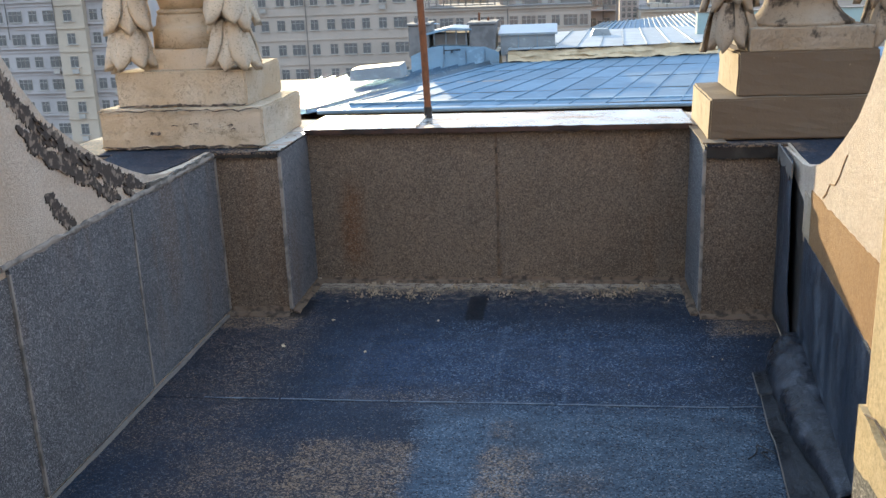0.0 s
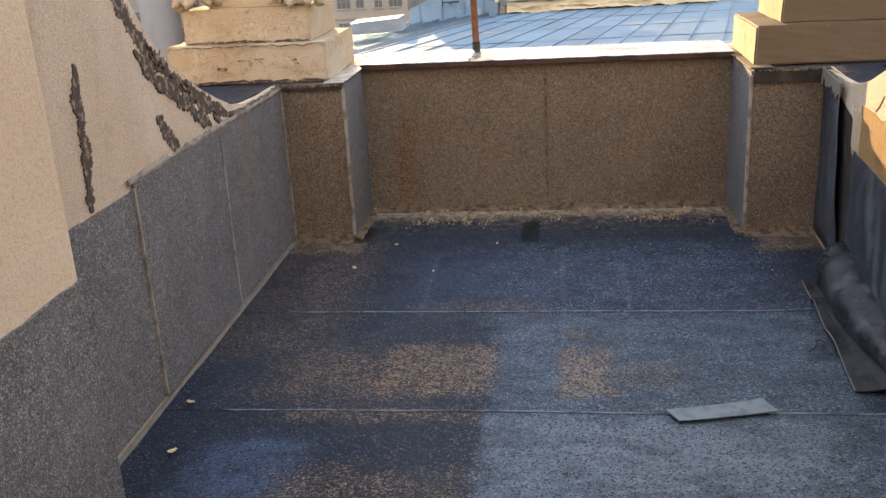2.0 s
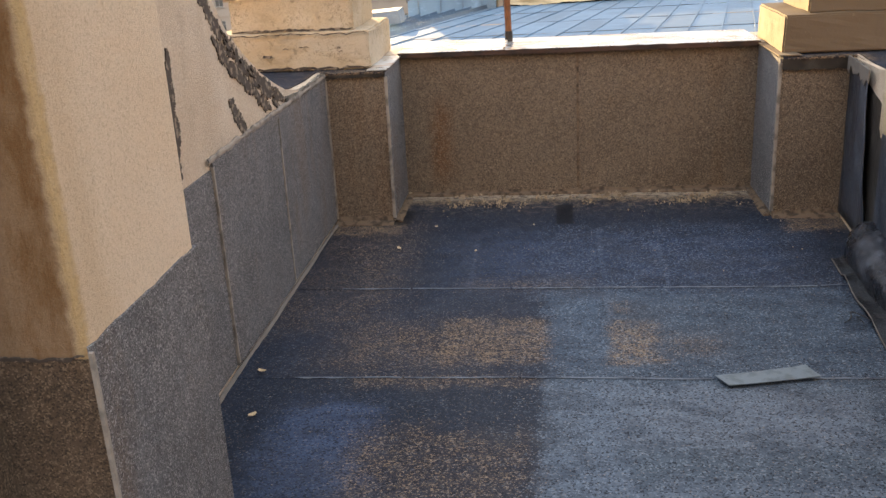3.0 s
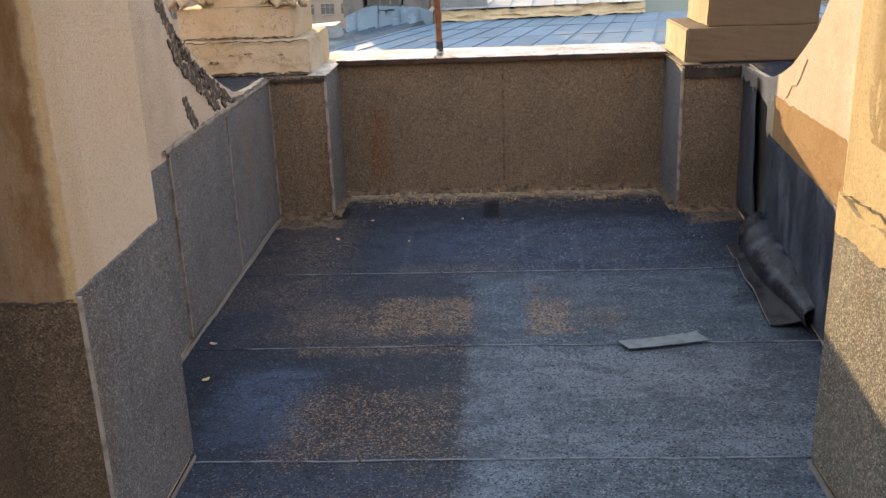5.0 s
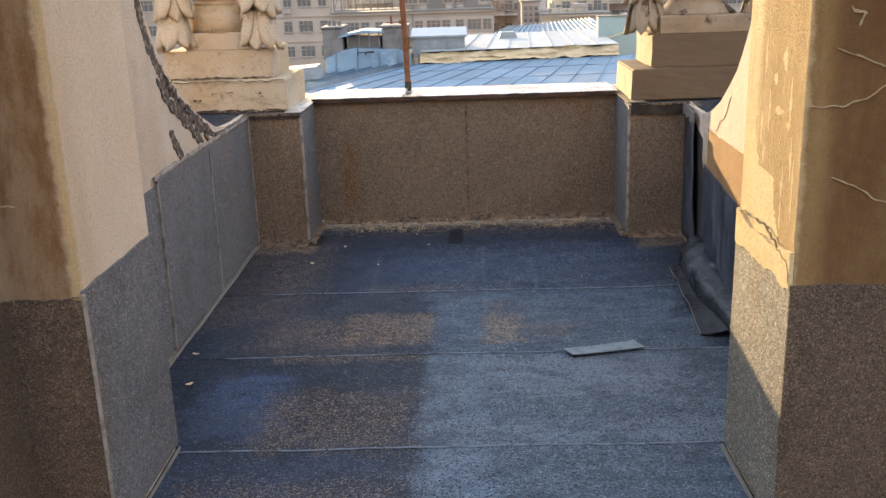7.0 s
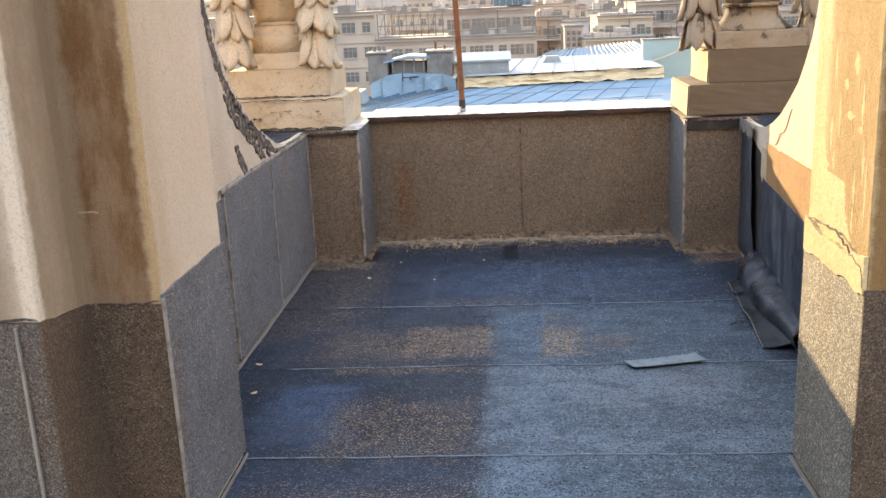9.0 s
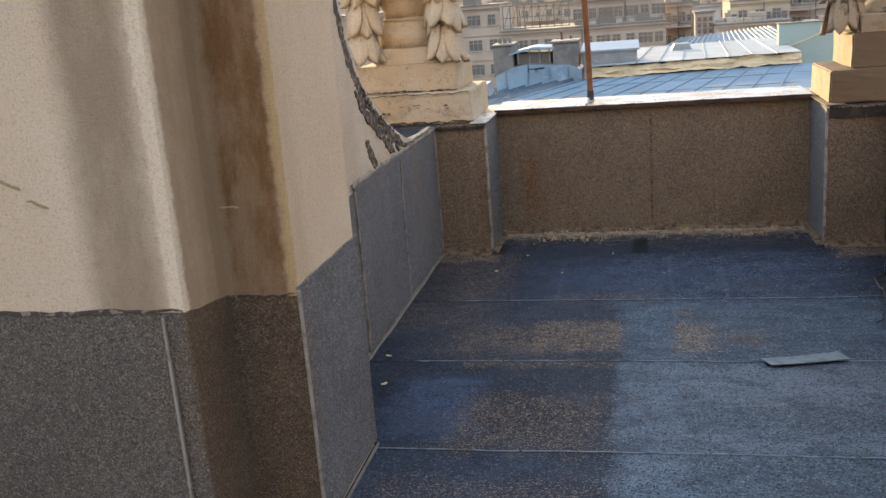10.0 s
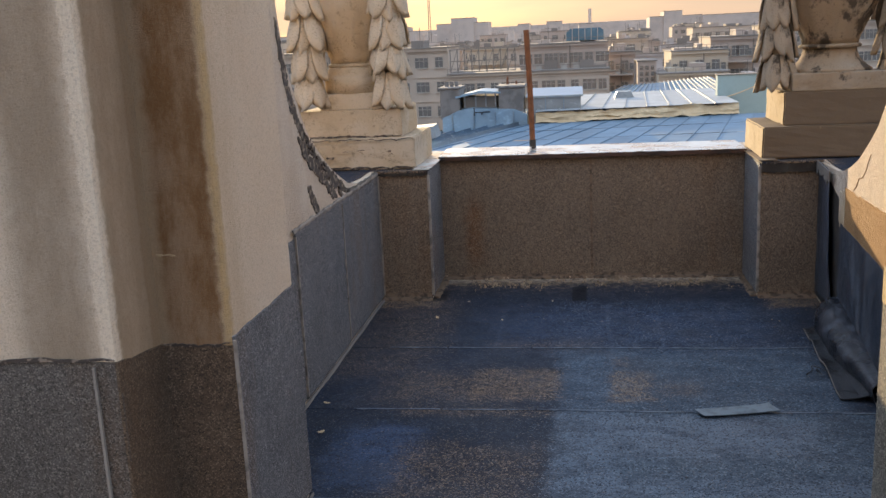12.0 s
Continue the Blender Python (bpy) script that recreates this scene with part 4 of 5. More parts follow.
def urn(centre, z0, label, reach, bottom, tiers, stepped):
    cx, cy = centre
    GY = 0.20 if stepped else 0.14
    half = 0.20 if stepped else 0.26
    mat = STONE if stepped else STONE_DARK
    LS = 1.22 if stepped else 1.0
    ob = thing("urn", (cx, cy, z0), label, "urn", "urns on the parapet")
    part("plinth", box(bmesh.new(), cx - half, cx + half, cy - half, cy + half, z0, z0 + 0.10, 0.006, 2), mat, ob)
    if stepped:
        prof = [(0.205, z0 + 0.098), (0.205, z0 + 0.19), (0.20, z0 + 0.20), (0.185, z0 + 0.205), (0.180, z0 + 0.24), (0.17, z0 + 0.26)]
    else:
        prof = [(0.235, z0 + 0.098), (0.235, z0 + 0.112), (0.215, z0 + 0.125), (0.185, z0 + 0.15), (0.162, z0 + 0.18), (0.150, z0 + 0.215), (0.148, z0 + 0.235)]
    part("foot", lathe(bmesh.new(), prof, centre, 48, 0.01), mat, ob, smooth=True)
    zb = prof[-1][1]
    part("neck_ring", lathe(bmesh.new(), [(0.150, zb - 0.002), (0.172, zb), (0.176, zb + 0.012), (0.160, zb + 0.022)], centre, 48), mat, ob, smooth=True)
    bm = bmesh.new()
    bowl = [(0.155, zb + 0.02), (0.165, zb + 0.06), (0.195, zb + 0.13), (0.245, zb + 0.24), (0.285, zb + 0.36), (0.300, zb + 0.48), (0.285, zb + 0.58), (0.24, zb + 0.63), (0.25, zb + 0.66), (0.21, zb + 0.70), (0.10, zb + 0.80), (0.03, zb + 0.86)]
    lathe(bm, bowl, centre, 56)
    for v in bm.verts:      # gadroons on the bowl
        d = Vector((v.co.x - cx, v.co.y - cy))
        h = (v.co.z - zb) / 0.5
        if 0.1 < h < 1.0:
            f_ = 1 + 0.035 * math.cos(14 * math.atan2(d.y, d.x)) * math.sin(math.pi * h)
            v.co.x, v.co.y = cx + d.x * f_, cy + d.y * f_
    part("bowl", bm, mat, ob, smooth=True)
    rng = random.Random(int(cx * 100))
    for sg in (-1, 1):
        gx = cx + sg * reach
        gar = part("garland", tube(bmesh.new(), [(gx, cy - GY, bottom + 0.10 + 0.12 * k) for k in range(tiers + 2)], [0.045 + 0.004 * k for k in range(tiers + 2)], 10), mat, ob, "hanging garland of overlapping carved leaves", smooth=True)
        for t in range(tiers):
            n = 8 if stepped else 7
            for k in range(n):
                lf = new("leaf", LEAF_MESH if stepped else LEAF_DARK)
                lf.parent = gar
                ang = 360 * (k + 0.5 * (t % 2)) / n + rng.uniform(-6, 6)
                size = 1.0 + 0.05 * t + rng.uniform(-0.08, 0.08)
                m = pose(gx - cx, -GY, bottom + 0.210 + 0.190 * t + rng.uniform(-0.010, 0.010) - z0, rng.uniform(-4, 5), rng.uniform(-5, 5), ang)
                lf.matrix_local = m @ Matrix.Translation((0, 0.056 + 0.016 * (k % 2), 0)) @ Matrix.Diagonal((size * LS, 1.15 * LS, size, 1))
        for t in range(tiers):
            bm = bmesh.new()
            for k in range(7):
                an = 2 * math.pi * (k + 0.5 + 0.5 * (t % 2)) / 7
                bmesh.ops.create_icosphere(bm, subdivisions=1, radius=0.016, matrix=Matrix.Translation((gx + 0.085 * math.cos(an), cy - GY + 0.085 * math.sin(an), bottom + 0.012 + 0.190 * (t + 1))))
            tagged(part("berries", bm, mat, gar, smooth=True), kind="stuff")
        ribbon = [(gx - sg * (0.055 + 0.075 * math.sin(1.5 * u)), cy - GY + 0.05 + 0.02 * u, z0 + 0.26 + 0.62 * u) for u in (j / 10 for j in range(11))]
        part("ribbon", tube(bmesh.new(), ribbon, [0.020 + 0.016 * math.sin(3.1 * j / 10) for j in range(11)], 8), mat, ob, "carved ribbon fold", smooth=True)
    return ob


def pedestal(name, x0, x1, y0, y1, z0, z1, inset, z2, label, material):
    ob = thing(name, ((x0 + x1) / 2, (y0 + y1) / 2, z0), label, "pedestal", "urn pedestals")
    def block(a):
        bm = box(bmesh.new(), *a)
        bmesh.ops.subdivide_edges(bm, edges=bm.edges, cuts=7, use_grid_fill=True)
        sharp = [e for e in bm.edges if e.is_manifold and e.calc_face_angle(0) > 0.5]
        bmesh.ops.bevel(bm, geom=sharp, offset=0.008, segments=2, affect="EDGES")
        return rough_up(rough_up(bm, 5, 0.006, x0), 25, 0.003, x0)
    part("lower_block", block((x0, x1, y0, y1, z0, z1)), material, ob)
    part("upper_block", block((x0 + inset, x1 - inset, y0 + 0.05, y1 - 0.03, z1 - 0.004, z2)), material, ob)
    return ob


pedestal("urn_pedestal", -1.88, -1.066, -0.42, 0.22, 0.802, 0.995, 0.085, 1.165, "pitted stepped cast-stone pedestal with mossy edges", STONE)
west_ped = bpy.data.objects["urn_pedestal"]
for z, x0, x1, y, k in ((0.812, -1.88, -1.066, -0.428, 1), (1.002, -1.79, -1.155, -0.378, 2), (0.985, -1.87, -1.075, -0.428, 3)):
    crack(west_ped, [(x0, z), (x0 * 0.6 + x1 * 0.4, z + 0.004), (x0 * 0.3 + x1 * 0.7, z - 0.002), (x1, z + 0.002)], 0.011 if k < 3 else 0.004, y - 0.001 * k, TAR_PAINT, 20 + k, "moss_line", "dark mossy dirt along the edge")
for k, (x, z, w, l) in enumerate(((-1.60, 0.875, 0.012, 0.05), (-1.50, 0.915, 0.006, 0.03), (-1.405, 0.922, 0.004, 0.05), (-1.225, 0.912, 0.009, 0.02), (-1.215, 0.895, 0.004, 0.02))):
    crack(west_ped, [(x - l / 2, z), (x, z + 0.004), (x + l / 2, z)], w, -0.4275, TAR_PAINT, 30 + k, "chip", "dark chipped spot")
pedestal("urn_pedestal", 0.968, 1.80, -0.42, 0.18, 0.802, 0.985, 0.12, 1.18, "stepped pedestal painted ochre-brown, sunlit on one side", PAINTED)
urn((-1.475, -0.10), 1.163, "weathered cast-stone urn hung with leaf garlands", 0.255, 1.18, 6, True)
urn((1.395, -0.10), 1.178, "dark cast-stone urn with black stains and carved leaf garlands", 0.33, 1.185, 6, False)


# ---- things on the terrace ----
pole = thing("steel_pole", (-0.389, 0.30, 0.82), "thin rusty steel pole standing on the coping", "pole")
bm = tube(bmesh.new(), [(-0.389, 0.30, 0.818), (-0.398, 0.30, 1.2), (-0.414, 0.30, 1.60)], 0.0185, 10)
part("shaft", bm, RUST, pole)
part("sleeve", tube(bmesh.new(), [(-0.389, 0.30, 0.816), (-0.390, 0.30, 0.88)], 0.022, 10), TAR, pole, "tarred black foot")

plate = thing("metal_plate", (0.545, -2.29, 0.006), "bent strip of grey zinc sheet lying on floor", "metal plate")
bm = bmesh.new()
rows = []
for k in range(4):
    v = k / 3
    rows.append([Vector((0.378, -2.282, 0)).lerp(Vector((0.690, -2.205, 0)), u).lerp(Vector((0.412, -2.352, 0)).lerp(Vector((0.722, -2.284, 0)), u), v)
                 + Vector((0, 0, 0.012 + 0.003 * (u - 0.5) ** 2 * 4 + (0.003 if u > 0.9 and v < 0.2 else 0))) for u in (j / 10 for j in range(11))])
part("sheet", sheet(bm, rows, (0, 0, 0.0025)), ZINC, plate)

# slumped roll of bitumen membrane along the east wall
roll = thing("membrane_roll", (1.10, -1.5, 0.0), "slumped black bitumen membrane peeled off the wall", "roofing membrane")
bm = bmesh.new()
rows = []
for k in range(41):
    f_ = k / 40
    y = -1.12 - 1.12 * f_
    cx = 1.205 - 0.055 * f_ + 0.008 * math.sin(9 * f_)
    r = (0.112 - 0.066 * f_ ** 1.3) * (0.25 if k == 0 else 0.66 if k == 1 else 0.87 if k == 2 else 0.96 if k == 3 else 1)
    ring = []
    for j in range(25):
        q = j / 24
        an = math.pi * (1.12 - 1.22 * q)
        rr = r * (1 + 0.10 * noise.noise((f_ * 3, q * 2, 2)) + 0.05 * noise.noise((f_ * 11, q * 6, 5)) + 0.07 * abs(noise.noise((f_ * 19, q * 8, 8))) + 0.34 * f_ * math.exp(-((q - 0.22) / 0.10) ** 2))
        ring.append((cx + rr * 1.0 * math.cos(an), y + 0.05 * math.sin(3 * q), max(0.008, 0.045 + rr * 1.25 * math.sin(an))))
    rows.append(ring)
part("roll_body", sheet(bm, rows, (0, 0, 0.006)), BITUMEN, roll, smooth=True)
bm = bmesh.new()
rows = []
for k in range(21):
    f_ = k / 20
    p = Vector((1.06, -1.16, 0)).lerp(Vector((0.992, -2.14, 0)), f_)
    rows.append([(p.x + (1.15 - p.x) * s, p.y - 0.03 * s * f_, 0.010 + 0.05 * s * s + 0.012 * noise.noise((f_ * 5, s * 4, 3)) * s + (0.02 * math.sin(7 * f_) ** 2 * (1 - s) if 0.2 < f_ < 0.9 else 0)) for s in (j / 6 for j in range(7))])
edge_line = [r[0] for r in rows]
part("loose_flap", sheet(bm, rows, (0, 0, 0.005)), BITUMEN_FLAP, roll, "creased black flap")
bm = bmesh.new()
part("torn_edge", sheet(bm, [[(x - 0.001 + 0.002 * noise.noise((y * 15, 1, 1)), y, z + 0.003) for x, y, z in edge_line], [(x + 0.003 + 0.003 * noise.noise((y * 25, 2, 1)), y, z + 0.002) for x, y, z in edge_line]], (0, 0, 0.004)), MORTAR, roll, "torn pale edge")
hang = thing("membrane_sheet", (1.2, -0.8, 0.0), "loose membrane sheet hanging off the wall corner", "roofing membrane")
bm = bmesh.new()
rows = []
for k in range(15):
    z = 0.03 + 0.76 * k / 14
    f_ = k / 14
    rows.append([(1.264 - 0.034 * s - 0.012 * math.sin(math.pi * f_) * s - 0.016 * s ** 5 + 0.006 * noise.noise((s * 3, z * 5, 9)), -0.512 - (0.40 + 0.17 * (1 - f_)) * s, z + (0.01 * noise.noise((s * 9, 3, 3)) if k == 14 else 0)) for s in (j / 10 for j in range(11))])
part("sheet", sheet(bm, rows, (-0.006, 0, 0)), MEMBRANE_BLACK, hang, smooth=True)
bm = bmesh.new()
rows = [[(1.258 - 0.042 * s - 0.010, -0.512 - 0.44 * s, 0.80 - 0.030 * k - 0.035 * noise.noise((s * 8, k, 3)) * k) for s in (j / 12 for j in range(13))] for k in range(3)]
part("torn_top", sheet(bm, rows, (-0.006, 0, 0)), MORTAR, hang, "torn pale upper edge")


wire = thing("wire_loop", (0.97, -1.83, 0.006), "thin dark bent wire lying on floor", "wire")
part("strand", tube(bmesh.new(), [(0.92 + 0.10 * u + 0.012 * math.sin(9 * u), -1.85 + 0.055 * math.sin(3.4 * u), 0.012 + 0.020 * math.sin(3.1 * u) ** 2) for u in (j / 24 for j in range(25))], 0.0028, 6), BLACK, wire)
part("strand", tube(bmesh.new(), [(0.975 + 0.012 * math.cos(6 * u), -1.81 - 0.05 * u, 0.012 + 0.016 * math.sin(3.1 * u)) for u in (j / 16 for j in range(17))], 0.0024, 6), BLACK, wire)


def scrap(name, at, label, category, size, material, seed, group=""):
    ob = thing(name, (at[0], at[1], 0.006), label, category, group)
    rng = random.Random(seed)
    bm = bmesh.new()
    rot = rng.uniform(0, 6.28)
    rows = []
    for k in range(4):
        t = k / 3
        w = size * 0.32 * math.sin(math.pi * (0.12 + 0.76 * t)) * rng.uniform(0.8, 1.2)
        r = []
        for s in (-1, 0, 1):
            x, y = size * (t - 0.5), w * s
            r.append((at[0] + x * math.cos(rot) - y * math.sin(rot), at[1] + x * math.sin(rot) + y * math.cos(rot), 0.012 + size * 0.2 * (t - 0.5) ** 2 * 2 + size * 0.1 * abs(s)))
        rows.append(r)
    part("blade", sheet(bm, rows, (0, 0, 0.002)), material, ob)
    return ob


for i, p in enumerate([(-0.895, -0.951), (-1.14, -2.563), (-1.20, -2.25), (-0.52, -1.0), (-0.25, -0.62), (-0.75, -0.62)]):
    scrap("dry_leaf", p, "small dry yellow-brown leaf lying on floor", "leaf", 0.030 if i < 3 else 0.018, LEAF, i, "scattered leaves")

# chips and grit along the foot of the parapet
rng = random.Random(4)
bm = bmesh.new()
for k in range(4200):
    u = rng.random()
    x = rng.uniform(-1.0, 1.0) if u < 0.8 else rng.uniform(-1.3, 1.25)
    y = -0.05 - abs(rng.gauss(0, 0.13)) if u < 0.8 else rng.uniform(-1.3, -0.5)
    if noise.noise((x * 4, y * 6, 5)) + 0.5 * noise.noise((x * 13, y * 9, 2)) < rng.uniform(-0.05, 0.55):
        continue
    if y < -0.5 and abs(x) < 0.9 and rng.random() < 0.8:
        continue
    s = rng.uniform(0.0014, 0.0050) * (0.55 if y < -0.4 else 1.5 if y > -0.16 and rng.random() < 0.3 else 1)
    bmesh.ops.create_cube(bm, size=s * 2, matrix=Matrix.LocRotScale((x, y, 0.012 + s * 0.4), Euler((rng.random() * 3, rng.random() * 3, rng.random() * 3)), (1, rng.uniform(0.5, 1), rng.uniform(0.3, 0.7))))
tagged(part("grit", bm, PEBBLE), "pale grit and chips washed against the wall", "grit", kind="stuff")


# ---- the roof across the courtyard ----
near = thing("neighbour_building", (0, 30, -28), "building with galvanised metal roof and orange walls", "building")
part("wall", boxes((-14, 16, 24.3, 38, -28, -2.75), (-1.7, 16, 38.01, 60, -28, -2.75)), ORANGE, near, "orange rendered wall")


def slope(name, a, b, c, d, n, material, rib=0.05, cross=0):
    """A sheet-metal slope a-b (eave) to d-c (top), in n panels between standing seams."""
    a, b, c, d = (Vector(p) for p in (a, b, c, d))
    bm = bmesh.new()
    up = (b - a).cross(d - a).normalized()
    rng = random.Random(n)
    for i in range(n):
        p, q = a.lerp(b, i / n), a.lerp(b, (i + 1) / n)
        r, s = d.lerp(c, (i + 1) / n), d.lerp(c, i / n)
        for k in range(cross + 1):
            f0, f1 = k / (cross + 1), (k + 1) / (cross + 1)
            tilt = [up * rng.uniform(-0.006, 0.006) for _ in range(4)]
            v = [bm.verts.new(x) for x in (p.lerp(s, f0) + tilt[0], q.lerp(r, f0) + tilt[1], q.lerp(r, f1) + tilt[2] - up * 0.012, p.lerp(s, f1) + tilt[3] - up * 0.012)]
            bm.faces.new(v)
        w = (b - a).normalized() * 0.02
        e = [p - w, p + w, s + w, s - w]
        lo = [bm.verts.new(x - up * 0.03) for x in e]
        hi = [bm.verts.new(x + up * rib) for x in e]
        bm.faces.new(hi)
        for j in range(4):
            bm.faces.new((lo[j], lo[(j + 1) % 4], hi[(j + 1) % 4], hi[j]))
    return tagged(part(name, bm, material, near), kind="stuff")


slope("roof_slope", (-6.9, 24, -2.25), (15, 24, -2.15), (15, 35, -1.72), (-1.7, 35, -1.95), 20, ROOF_BLUE, 0.02, 3)
slope("roof_slope", (-16, 24, -3.9), (-6.9, 24, -2.25), (-1.7, 35, -1.95), (-15, 40, -3.3), 20, ROOF, 0.14)
rng = random.Random(3)
for y, xa in ((24.9, -6.2),):      # lapped steps between the rows of sheets
    x = xa
    while x < 14:
        run = rng.uniform(1.6, 3.4)
        z = -2.22 + (y - 24) * 0.042 + rng.uniform(-0.01, 0.01)
        part("step_flashing", boxes((x, x + run - 0.05, y - 0.05, y + 0.16, z - 0.04, z + 0.035)), ROOF_STEP, near)
        y += rng.uniform(-0.12, 0.12)
        x += run
part("gutter", boxes((-7.0, 15, 23.75, 24.05, -2.35, -2.22), bevel=0.03), ROOF, near)
# torn felt fascia under the upper flat roof
bm = bmesh.new()
rows = [[(x, 35.1 - 0.25 * k / 6 + (0.16 * noise.noise((x * 0.9, k * 0.5, 3)) + 0.12 * noise.noise((x * 1.7, k * 0.25, 8)) + 0.04 * noise.noise((x * 4.7, k * 0.3, 2))) * (k < 6), -1.40 - 0.10 * max(0, 1 - x / 5) - 0.42 * k / 6 + 0.11 * noise.noise((x * 1.1, k * 0.3, 1)) + 0.04 * noise.noise((x * 4, k * 0.4, 4))) for x in (-1.6 + 8.5 * j / 130 for j in range(131))] for k in range(7)]
part("felt_fascia", sheet(bm, rows, (0, -0.04, 0)), CANVAS, near, "crumpled brown felt fascia")
slope("upper_roof", (-1.6, 35.0, -1.45), (6.9, 35.0, -1.36), (7.4, 47, -1.42), (-0.5, 47, -1.52), 9, ROOF_PALE, 0.04)
part("upper_wall", boxes((-1.7, 6.9, 35.3, 47, -3, -1.62)), CHIMNEY, near)
slope("rear_roof", (2.0, 48, -1.66), (9, 48, -1.80), (9, 58, -1.35), (3.5, 58, -1.75), 22, ROOF_BLUE, 0.09)
vent = part("roof_vent", prism(bmesh.new(), [(2.05, -1.5), (3.05, -1.5), (2.9, -1.15), (2.2, -1.15)], 1, 42.0, 42.8), ROOF_PALE, near)
part("vent_cap", prism(bmesh.new(), [(2.1, -1.15), (3.0, -1.15), (2.75, -0.95), (2.4, -0.95)], 1, 41.9, 42.9), ROOF, vent)

sky_box = thing("roof_skylight", (-0.8, 37.2, -1.9), "low metal-clad rooflight box with blue sheet top", "rooflight")
part("side", boxes((-1.95, 0.35, 36.2, 38.6, -1.75, -0.88)), ROOF_PALE, sky_box)
bm = bmesh.new()
prism(bm, [(36.1, -0.90), (38.7, -0.68), (38.7, -0.60), (36.1, -0.82)], 0, -2.05, 0.45)
part("top", bm, ROOF, sky_box)
for x in (-1.2, -0.4):
    part("fold", boxes((x - 0.02, x + 0.02, 36.15, 36.2, -1.75, -0.85)), ROOF, sky_box)
stack = thing("chimney_stack", (-3.9, 37, -2.2), "wide grey chimney stack with metal hood and flashing", "chimney")
part("base", prism(bmesh.new(), [(-5.75, -2.3), (-2.0, -2.3), (-2.0, -1.55), (-2.6, -1.32), (-4.5, -1.22), (-5.0, -1.30), (-5.75, -1.62)], 1, 35.6, 38.0), ROOF_STEP, stack, "metal-clad base")
for x in (-5.3, -4.35, -3.4, -2.6):
    part("flashing_fold", rough_up(boxes((x - 0.02, x + 0.02, 35.53, 35.6, -2.2, -1.40)), 2, 0.02), ROOF, stack)
part("body", boxes((-5.85, -4.98, 35.8, 37.8, -1.7, -0.36), bevel=0.04), CHIMNEY, stack)
part("crown", boxes((-5.92, -4.92, 35.72, 37.85, -0.36, -0.28), bevel=0.02), CHIMNEY, stack)
part("body", boxes((-3.25, -2.15, 35.8, 37.6, -1.5, -0.40), bevel=0.04), CHIMNEY, stack)
part("crown", boxes((-3.33, -2.07, 35.72, 37.68, -0.40, -0.30), bevel=0.02), CHIMNEY, stack)
part("louvre_box", boxes((-4.85, -3.35, 36.3, 37.7, -1.3, -0.76)), FAC_DARK, stack, "dark open louvre box")
for x in (-4.8, -4.3, -3.85, -3.42):
    part("hood_post", boxes((x - 0.03, x + 0.03, 36.2, 36.28, -1.25, -0.60)), ROOF_PALE, stack)
part("hood", prism(bmesh.new(), [(-5.15, -0.78), (-4.1, -0.57), (-3.15, -0.62), (-3.15, -0.55), (-4.1, -0.48), (-5.15, -0.71)], 1, 35.7, 38.1), ROOF_STEP, stack, "bent sheet-metal hood")
for x in (-5.62, -5.40, -5.18):
    flue = part("flue", tube(bmesh.new(), [(x, 36.6, -0.32), (x, 36.6, -0.06)], 0.085, 10), CHIMNEY, stack)
    part("flue_cap", lathe(bmesh.new(), [(0.14, -0.04), (0.13, -0.01), (0.02, 0.05)], (x, 36.6), 12), ROOF, flue)
for x, z in ((-2.9, 0.25), (-2.5, 0.05)):
    part("vent_pipe", tube(bmesh.new(), [(x, 36.9, -0.4), (x, 36.9, z - 0.2)], 0.05, 8), RUST, stack)
antenna = thing("roof_antenna", (-3.9, 35.4, -1.6), "small black dish antenna on chimney base", "antenna")
part("dish", lathe(bmesh.new(), [(0.05, -1.42), (0.15, -1.38), (0.16, -1.36)], (-3.75, 35.3), 16), BLACK, antenna)
part("mount", boxes((-4.3, -3.6, 35.36, 35.42, -1.42, -1.38), (-4.32, -4.28, 35.35, 35.4, -1.55, -1.2), (-4.0, -3.95, 35.38, 35.6, -1.5, -1.4)), BLACK, antenna)
bx = thing("roof_box", (-6.6, 30, -2.4), "metal-clad box on the roof", "roof box")
part("body", prism(bmesh.new(), [(-7.6, -2.2), (-5.5, -2.1), (-5.6, -1.62), (-7.5, -1.75)], 1, 31.5, 33.0), ROOF_PALE, bx)
gw = thing("green_building", (9.5, 44, -28), "plain pale green rendered building end wall", "building")
part("wall", boxes((6.75, 14, 40, 40.6, -28, -0.40)), GREEN, gw)
part("coping", boxes((6.70, 14.1, 39.95, 40.65, -0.40, -0.36)), CHIMNEY, gw)
cable = thing("roof_cable", (7.5, 39.6, -1.5), "pale sagging cable along the green wall", "cable")
part("line", tube(bmesh.new(), [(6.3 + 0.35 * k, 39.7, -1.55 + 0.12 * k - 0.02 * k * (8 - k) * 0.5) for k in range(9)], 0.03, 6), CANVAS, cable)


